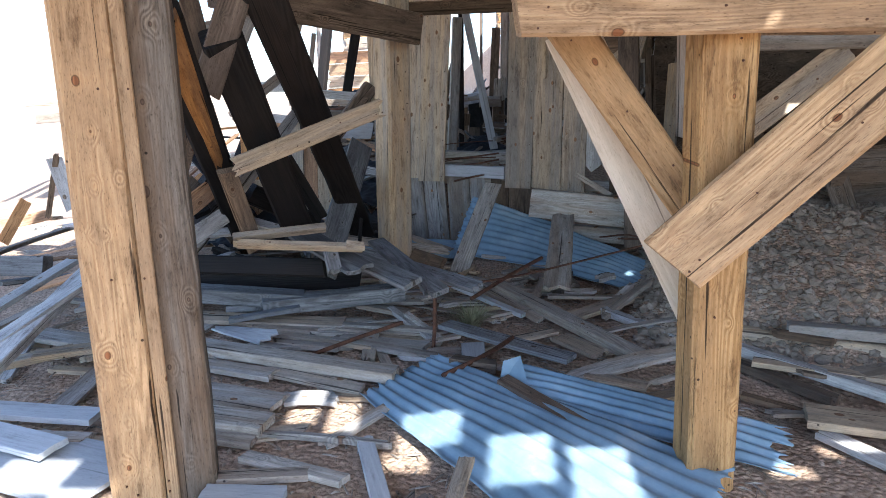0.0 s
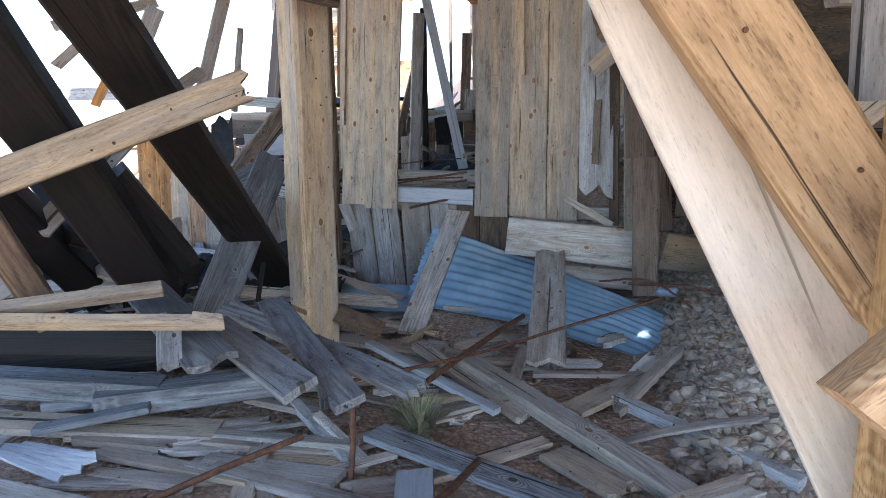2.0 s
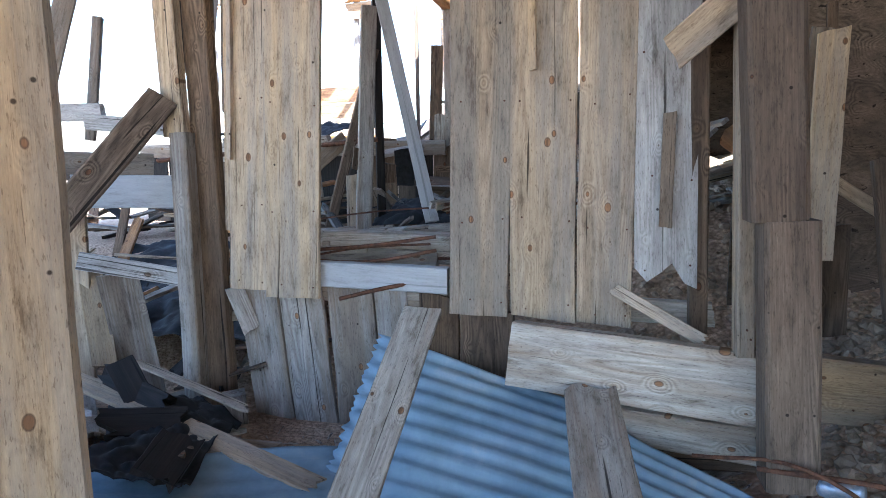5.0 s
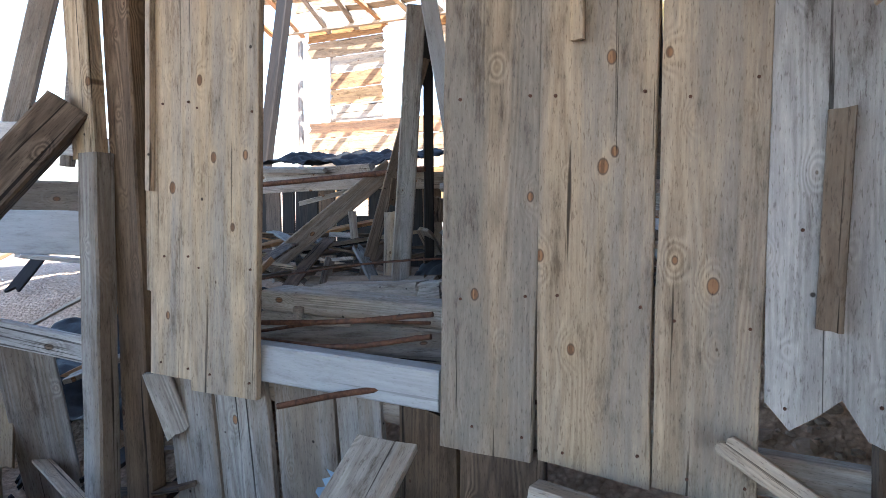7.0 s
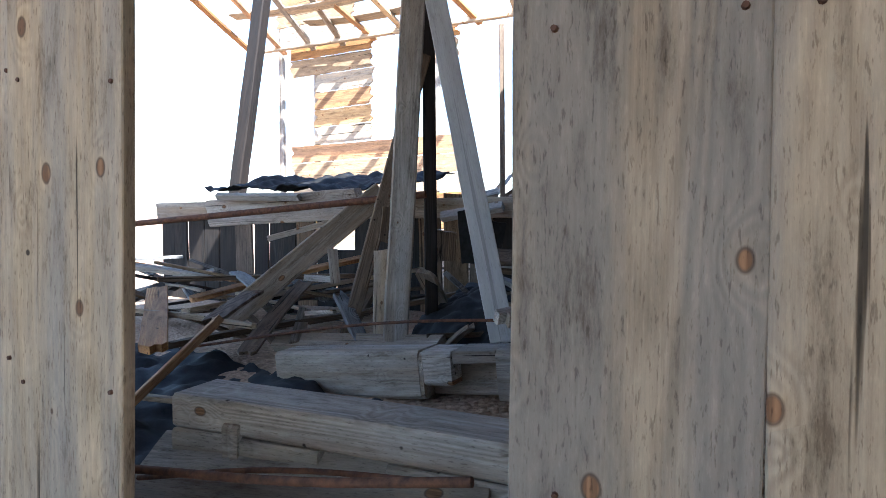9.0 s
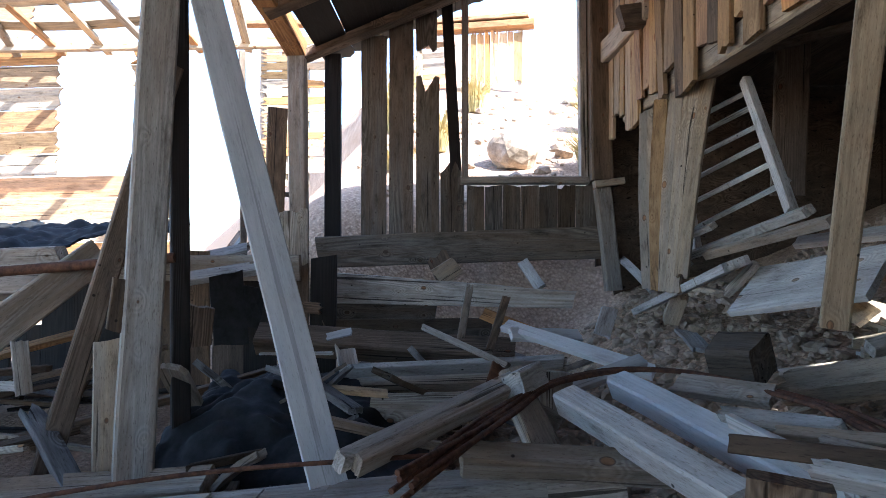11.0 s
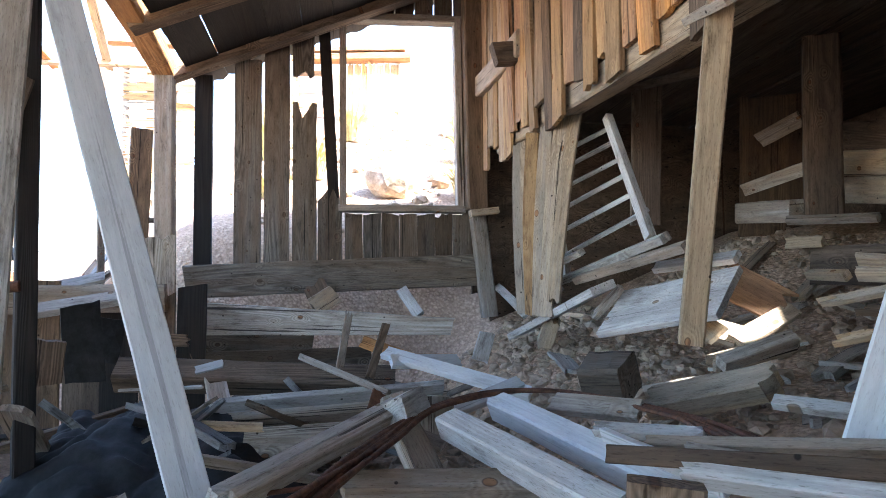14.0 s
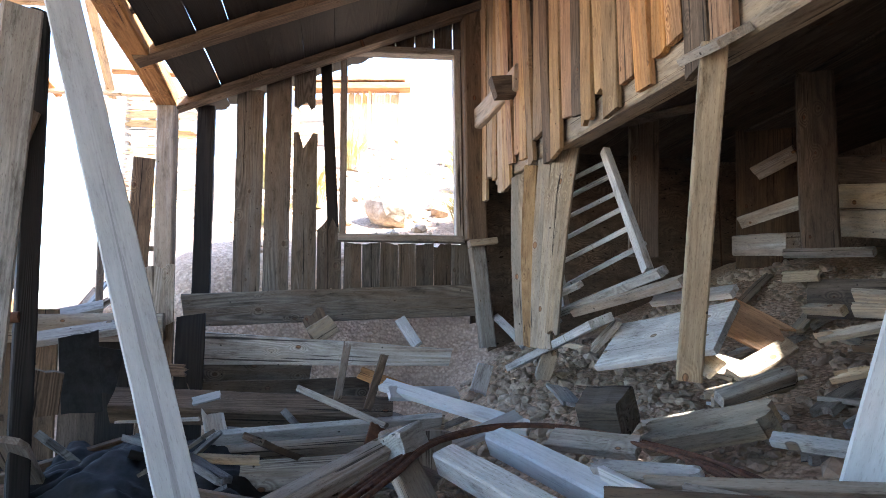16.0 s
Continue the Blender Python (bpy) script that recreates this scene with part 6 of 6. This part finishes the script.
def gravel(name, n, place, size, label, seed, mat=STONE):
    """Loose stones over an area, joined."""
    rr = random.Random(seed)
    vs, fs = [], []
    base = bmesh.new()
    bmesh.ops.create_icosphere(base, subdivisions=1, radius=1.0)
    bv = [v.co.copy() for v in base.verts]
    bf = [[v.index for v in f.verts] for f in base.faces]
    base.free()
    for _ in range(n):
        x, y = place(rr)
        s = size * rr.choice((0.35, 0.4, 0.5, 0.6, 0.8, 1.0, 1.5)) * rr.uniform(0.8, 1.2)
        m = Matrix.Rotation(rr.uniform(0, 6.3), 3, "Z") @ Matrix.Rotation(rr.uniform(-0.6, 0.6), 3, "X")
        sc = (s * rr.uniform(0.7, 1.3), s * rr.uniform(0.7, 1.3), s * rr.uniform(0.5, 0.9))
        z = ground_z(x, y) + s * 0.25
        k0 = len(vs)
        for v in bv:
            k = rr.uniform(0.75, 1.15)
            vs.append(tuple(m @ Vector((v.x * sc[0] * k, v.y * sc[1] * k, v.z * sc[2] * k)) + Vector((x, y, z))))
        fs += [[k0 + i for i in f] for f in bf]
    me = bpy.data.meshes.new(name)
    me.from_pydata(vs, [], fs)
    me.materials.append(mat)
    return tagged(new(name, me), label, "gravel", kind="stuff")


def area(u0, u1, v0, v1):
    def f(rr):
        q = (rat if v0 > 0.5 else at)(rr.uniform(u0, u1), rr.uniform(v0, v1), 0)
        return q[0], q[1]
    return f


gravel("gravel", 6500, area(1.95, 3.7, -2.7, 0.6), 0.025, "loose brown gravel bank, colour darkened for shade", 1, SHADED_GRAVEL)
gravel("rubble", 2600, area(-0.4, 2.0, 2.2, 5.4), 0.030, "loose rubble and stones on the bank", 2)
gravel("rubble", 2600, area(1.4, 3.6, 0.8, 5.0), 0.026, "loose rubble and stones on the bank", 3)
gravel("gravel", 1800, area(-1.4, 3.0, -5.2, -0.2), 0.011, "small stones on the dirt floor", 4)
gravel("rubble", 260, area(-1.0, 3.5, 5.8, 12.0), 0.06, "stones on the sunlit hillside", 5)


# ---- grass tuft and brush ----
def tuft(x, y, n, h, spread, mat, label, name="grass_tuft", z=None, width=0.004):
    rr = random.Random(int(x * 100 + y * 7))
    vs, fs = [], []
    for _ in range(n):
        a = rr.uniform(0, 6.28)
        d = Vector((math.cos(a), math.sin(a), 0))
        side = Vector((-d.y, d.x, 0)) * width
        base = d * rr.uniform(0, spread * 0.3)
        hh, out = h * rr.uniform(0.5, 1.0), spread * rr.uniform(0.2, 1.0)
        k = len(vs)
        for f, wf in ((0, 1), (0.5, 0.8), (1.0, 0.1)):
            c = base + d * out * f * f + Vector((0, 0, hh * (f - 0.25 * f * f)))
            vs += [tuple(c - side * wf), tuple(c + side * wf)]
        fs += [(k, k + 1, k + 3, k + 2), (k + 2, k + 3, k + 5, k + 4)]
    me = bpy.data.meshes.new(name)
    me.from_pydata(vs, [], fs)
    me.materials.append(mat)
    ob = new(name, me)
    ob.location = (x, y, ground_z(x, y) if z is None else z)
    return tagged(ob, label, "plant")


tuft(0.19, 4.13, 260, 0.24, 0.17, LEAF, "dry grey green grass tuft growing in the floor")
for u, v, h in ((1.75, 7.2, 0.7), (0.1, 8.0, 0.7), (-0.5, 9.0, 1.1), (0.6, 10.5, 0.8), (2.1, 9.0, 0.9), (-0.3, 7.2, 0.4), (2.4, 11.0, 0.7), (-0.6, 11.5, 1.0)):
    q = rat(u, v, 0)
    tuft(q[0], q[1], 300, h, 0.4, BRUSH, "dry yellow desert bush on the hillside", "desert_bush", width=0.008)

# ---- crushed can ----
bm = bmesh.new()
bmesh.ops.create_cone(bm, cap_ends=True, segments=20, radius1=0.033, radius2=0.033, depth=0.13)
bmesh.ops.subdivide_edges(bm, edges=[e for e in bm.edges if abs(e.verts[0].co.z - e.verts[1].co.z) > 0.05], cuts=6)
for v in bm.verts:
    k = 1 - 0.35 * math.exp(-(v.co.z / 0.03) ** 2) * (0.6 + 0.4 * math.cos(3 * math.atan2(v.co.y, v.co.x)))
    if abs(v.co.z) > 0.06:
        k *= 0.82
    v.co.x *= k
    v.co.y *= k
can = link("drink_can", bm, TIN, smooth=True)
can.matrix_world = pose(1.77, 5.5, 0.27, 80, 20, 40)
tagged(can, "crushed silver and blue drink can on the rubble", "can")


# ---- black felt heap ----
def felt(corners, label, bulge, seed):
    a, b, c, d = (Vector(p) for p in corners)
    centre = (a + b + c + d) / 4
    bm = bmesh.new()
    n = 60
    g = []
    for i in range(n + 1):
        row = []
        for j in range(n + 1):
            f, h = i / n, j / n
            p = (a * (1 - f) + b * f) * (1 - h) + (d * (1 - f) + c * f) * h
            q = p * 3 + Vector((seed, 0, 0))
            p = p + Vector((0.05 * noise.noise(q), 0.05 * noise.noise(q * 1.3), bulge * math.sin(f * math.pi) * math.sin(h * math.pi) + 0.07 * noise.noise(q * 1.2) + 0.05 * abs(noise.noise(q * 3.1)) + 0.02 * abs(noise.noise(q * 7))))
            row.append(bm.verts.new(p - centre))
        g.append(row)
    for r0, r1 in zip(g, g[1:]):
        for j in range(n):
            bm.faces.new((r0[j], r0[j + 1], r1[j + 1], r1[j]))
    ob = link("roofing_felt", bm, TAR, smooth=True)
    ob.location = centre
    s = ob.modifiers.new("thickness", "SOLIDIFY")
    s.thickness = 0.004
    return tagged(ob, label, "roofing felt")


felt((rat(-0.75, 2.5, 0.45), rat(0.25, 2.4, 0.45), rat(0.30, 3.5, 0.70), rat(-0.75, 3.4, 0.72)), "crumpled black roofing felt heaped on the debris", 0.15, 1)
felt((rat(-2.9, 3.2, 1.38), rat(-1.5, 3.2, 1.36), rat(-1.3, 4.3, 1.50), rat(-2.9, 4.3, 1.50)), "black roofing felt draped over fallen boards", 0.05, 5)
# next but two below: added black sheet in place of the opening's deep shade
felt((rat(-2.6, 0.55, 0.10), rat(-0.45, 0.5, 0.06), rat(-0.35, 1.75, 0.38), rat(-2.6, 2.3, 0.45)), "added black sheet darkening the floor under fallen beams", 0.05, 3)
felt((at(-1.9, -1.6, 0.18), at(-1.0, -1.5, 0.18), at(-0.9, -0.7, 0.3), at(-1.9, -0.7, 0.35)), "black felt under the burnt timbers", 0.06, 9)


felt(((-0.68, 5.81, 0.22), (-0.35, 5.84, 0.20), (-0.33, 6.57, 0.12), (-1.05, 7.04, 0.12)), "scorched black felt under the broken end of the wall", 0.05, 14)
beam((-0.94, 6.62, 0.35), (-0.59, 6.42, 0.25), 0.09, 0.07, (0.3, -0.9, 0.4), CHAR_SHADE, ragged=0.06)
beam((-0.81, 6.26, 0.25), (-0.49, 6.33, 0.22), 0.12, 0.08, (0.3, -0.7, 0.6), CHAR_SHADE, ragged=0.06)
plank((-0.85, 6.56, 0.42), (-0.74, 6.47, 0.28), 0.12, 0.03, (0.3, -0.9, 0.3), CHAR_SHADE)
plank((-0.47, 5.84, 0.22), (-0.44, 6.09, 0.26), 0.16, 0.03, (0.2, -0.8, 0.5), CHAR_SHADE)


# ---- wrecked sheds on the hillside ----
def shed(u0, v0, w, h, z, label, seed):
    rr = random.Random(seed)
    s = tagged(new("ruined_shed"), label, "shed")
    k = 0
    zz = z
    while zz < z + h:
        n = 2 if rr.random() < 0.5 else 1
        a = u0
        for _ in range(n):
            b = a + w / n - (0.5 if rr.random() < 0.25 else 0.02)
            count[0] += 1
            ob = link("plank", board_mesh(b - a, 0.15, 0.03, 0.1, 0, 0, 1, count[0]), rr.choice((ORANGE, TAN, WARM)), s)
            ob.matrix_world = frame_of(inn(a, v0, zz), inn(b, v0, zz + rr.uniform(-0.03, 0.03)), -V)
            a = u0 + w / n
        zz += 0.17
    for f in (0, 0.33, 0.66, 1.0):
        ob = link("stud", board_mesh(h + 0.4, 0.12, 0.1, 0, 0, 0, 1, 40), TAN, s)
        ob.matrix_world = frame_of(inn(u0 + w * f, v0 + 0.1, z - 0.3), inn(u0 + w * f, v0 + 0.1, z + h + 0.1), -V)
    ob = link("roof_edge", board_mesh(w + 1.2, 0.25, 0.08, 0.1, 0, 0, 1, 41), ORANGE, s)
    ob.matrix_world = frame_of(inn(u0 - 0.3, v0 - 0.5, z + h + 0.1), inn(u0 + w + 0.9, v0 - 0.5, z + h + 0.05), (0, 0, 1))
    return s


def board_shed(p, q, h, label, seed):
    """Upright boards with gaps under an eave, and a lean-to of level boards beside them."""
    rr = random.Random(seed)
    e = tagged(new("ruined_shed"), label, "shed")
    p, q = Vector(p), Vector(q)
    x = (q - p).normalized()
    n, f = (q - p).length, 0.0
    while f < n:
        w = rr.uniform(0.10, 0.17)
        if rr.random() > 0.15:
            z0 = 0.75 * h if 0.62 < f / n < 0.8 else rr.uniform(-0.05, 0.25)
            ob = link("plank", board_mesh(h - z0, w - 0.015, 0.03, 0.06, 0, 0, 1, 700 + int(f * 50)), rr.choice((ORANGE, WARM, ORANGE)), e)
            ob.matrix_world = frame_of(p + x * (f + w / 2) + Vector((0, 0, z0)), p + x * (f + w / 2) + Vector((0, 0, h)), -RV)
        f += w
    for a, b, z, w in ((-0.9, n + 0.25, h + 0.08, 0.12), (-0.9, n + 0.15, h + 0.22, 0.08)):
        ob = link("roof_edge", board_mesh(b - a, w, 0.3, 0.02, 0, 0, 1, 741), ORANGE, e)
        ob.matrix_world = frame_of(p + x * a + Vector((0, 0, z)), p + x * b + Vector((0, 0, z + 0.02)), -RV)
    for k in range(5):
        ob = link("plank", board_mesh(0.75, 0.10, 0.03, 0.06, 0, 0, 1, 760 + k), rr.choice((ORANGE, TAN)), e)
        ob.matrix_world = frame_of(p + x * -0.85 + Vector((0, 0.2, h - 0.15 - 0.2 * k)), p + x * -0.1 + Vector((0, 0.2, h - 0.12 - 0.2 * k)), -RV)
    for fx in (-0.85, 0.02, n):
        ob = link("stud", board_mesh(h + 0.6, 0.10, 0.1, 0, 0, 0, 1, 40), TAN, e)
        ob.matrix_world = frame_of(p + x * fx + RV * 0.08 - Vector((0, 0, 0.6)), p + x * fx + RV * 0.08 + Vector((0, 0, h)), -RV)
    return e


board_shed((5.02, 17.94, 4.48), (5.93, 17.40, 4.48), 1.19, "collapsing orange brown board shed on the hill", 4)
shed(-3.3, 13.0, 1.3, 2.6, 3.3, "collapsing orange brown board shed on the hill", 6)

# ---- loose small debris ----
r = random.Random(21)


def litter(n, u0, u1, v0, v1, mats, lo, hi, lift=0.05, skew=0.5, heap=None):
    for _ in range(n):
        x, y, _z = (rat if v0 > 1 else at)(r.uniform(u0, u1), r.uniform(v0, v1), 0)
        ln = r.uniform(lo, hi)
        a = r.gauss(0, skew) + (0 if r.random() < 0.7 else 1.3)
        d = Vector((math.cos(a), math.sin(a), 0)) * ln
        z0 = ground_z(x, y) + r.uniform(0.012, lift)
        z1 = ground_z(x + d.x, y + d.y) + r.uniform(0.012, lift)
        plank((x, y, z0), (x + d.x, y + d.y, z1), r.uniform(0.03, 0.12), r.uniform(0.012, 0.035), (r.uniform(-0.2, 0.2), r.uniform(-0.2, 0.2), 1), r.choice(mats), name="splintered_board", ragged=0.05, bow=r.uniform(-0.01, 0.02), parent=heap, group="loose debris boards")


litter(70, -2.2, 0.9, -4.6, -1.0, (GREY, GREY, TAN, SILVER), 0.15, 0.8)
litter(60, -1.2, 1.8, -2.4, -0.2, (GREY, GREY, TAN), 0.15, 0.7, 0.08)
litter(16, 0.8, 2.6, -5.0, -2.6, (GREY, TAN, BROWN), 0.2, 0.8)
heap = tagged(new("debris_pile"), "jumbled pile of bleached broken boards outside the bay", "debris pile")
litter(80, -4.6, -1.4, -3.2, 3.0, (GREY, SILVER, TAN, ORANGE), 0.5, 1.8, 0.5, 1.2, heap=heap)
heap = tagged(new("debris_pile"), "tangled heap of fallen boards behind the plank wall", "debris pile")
litter(26, -4.5, -1.2, 2.0, 5.8, (DUSK, BROWN, SLATE, BROWN), 0.4, 1.4, 0.45, 1.2, heap=heap)
litter(24, -0.6, 1.2, 2.0, 5.0, (DUSK, BROWN, SLATE), 0.25, 0.8, 0.2, 1.0)
# brown, slate and near-black woods carry the shade inside the opening
heap = tagged(new("debris_pile"), "collapsed heap of timbers in colours darkened for shade", "debris pile")
litter(34, -3.8, -1.5, 1.6, 4.0, (BROWN, SLATE, CHAR_SHADE, BROWN), 0.4, 1.3, 0.4, 1.2, heap=heap)
litter(40, -2.6, -0.6, -2.2, 0.6, (SLATE, CHAR_SHADE, GREY, BROWN), 0.3, 1.1, 0.3, 1.2)
litter(30, 1.4, 3.2, 1.5, 4.5, (GREY, TAN, SILVER), 0.15, 0.5, 0.05, 1.0)
litter(20, -0.9, 0.2, 2.3, 3.6, (DUSK, GREY, SLATE, CHAR_SHADE), 0.2, 0.6, 0.45, 0.9)
rr = random.Random(5)
vs, fs = [], []
for _ in range(2600):
    x, y, _z = at(rr.uniform(-2.3, 2.6), rr.uniform(-5.2, -0.1), 0)
    ln, w, a = rr.uniform(0.02, 0.10), rr.uniform(0.003, 0.012), rr.uniform(0, 3.14)
    d, s_ = Vector((math.cos(a), math.sin(a), rr.uniform(-0.1, 0.1))) * ln, Vector((-math.sin(a), math.cos(a), 0)) * w
    c = Vector((x, y, ground_z(x, y) + 0.008))
    k = len(vs)
    vs += [tuple(c), tuple(c + d), tuple(c + d + s_), tuple(c + s_), tuple(c + (d + s_) / 2 + Vector((0, 0, 0.008)))]
    fs += [(k, k + 1, k + 4), (k + 1, k + 2, k + 4), (k + 2, k + 3, k + 4), (k + 3, k, k + 4)]
me = bpy.data.meshes.new("wood_chips")
me.from_pydata(vs, [], fs)
me.materials.append(GREY)
tagged(new("wood_chips", me), "wood chips and splinters strewn on the dirt", "debris", kind="stuff")
for ob in list(bpy.data.objects):
    if ob.type == "MESH" and ob.parent is None and ob.name.split(".")[0] in ("beam", "post") and ob.matrix_world.translation.y < 6 and ob.data.materials[0] in (WARM, TAN):
        length = max(v.co.x for v in ob.data.vertices)
        half = max(v.co.y for v in ob.data.vertices) * 0.6
        nails(ob, [(x * length, half * rng.uniform(-1, 1)) for x in (0.04, 0.06, 0.42, 0.71, 0.93, 0.97)])
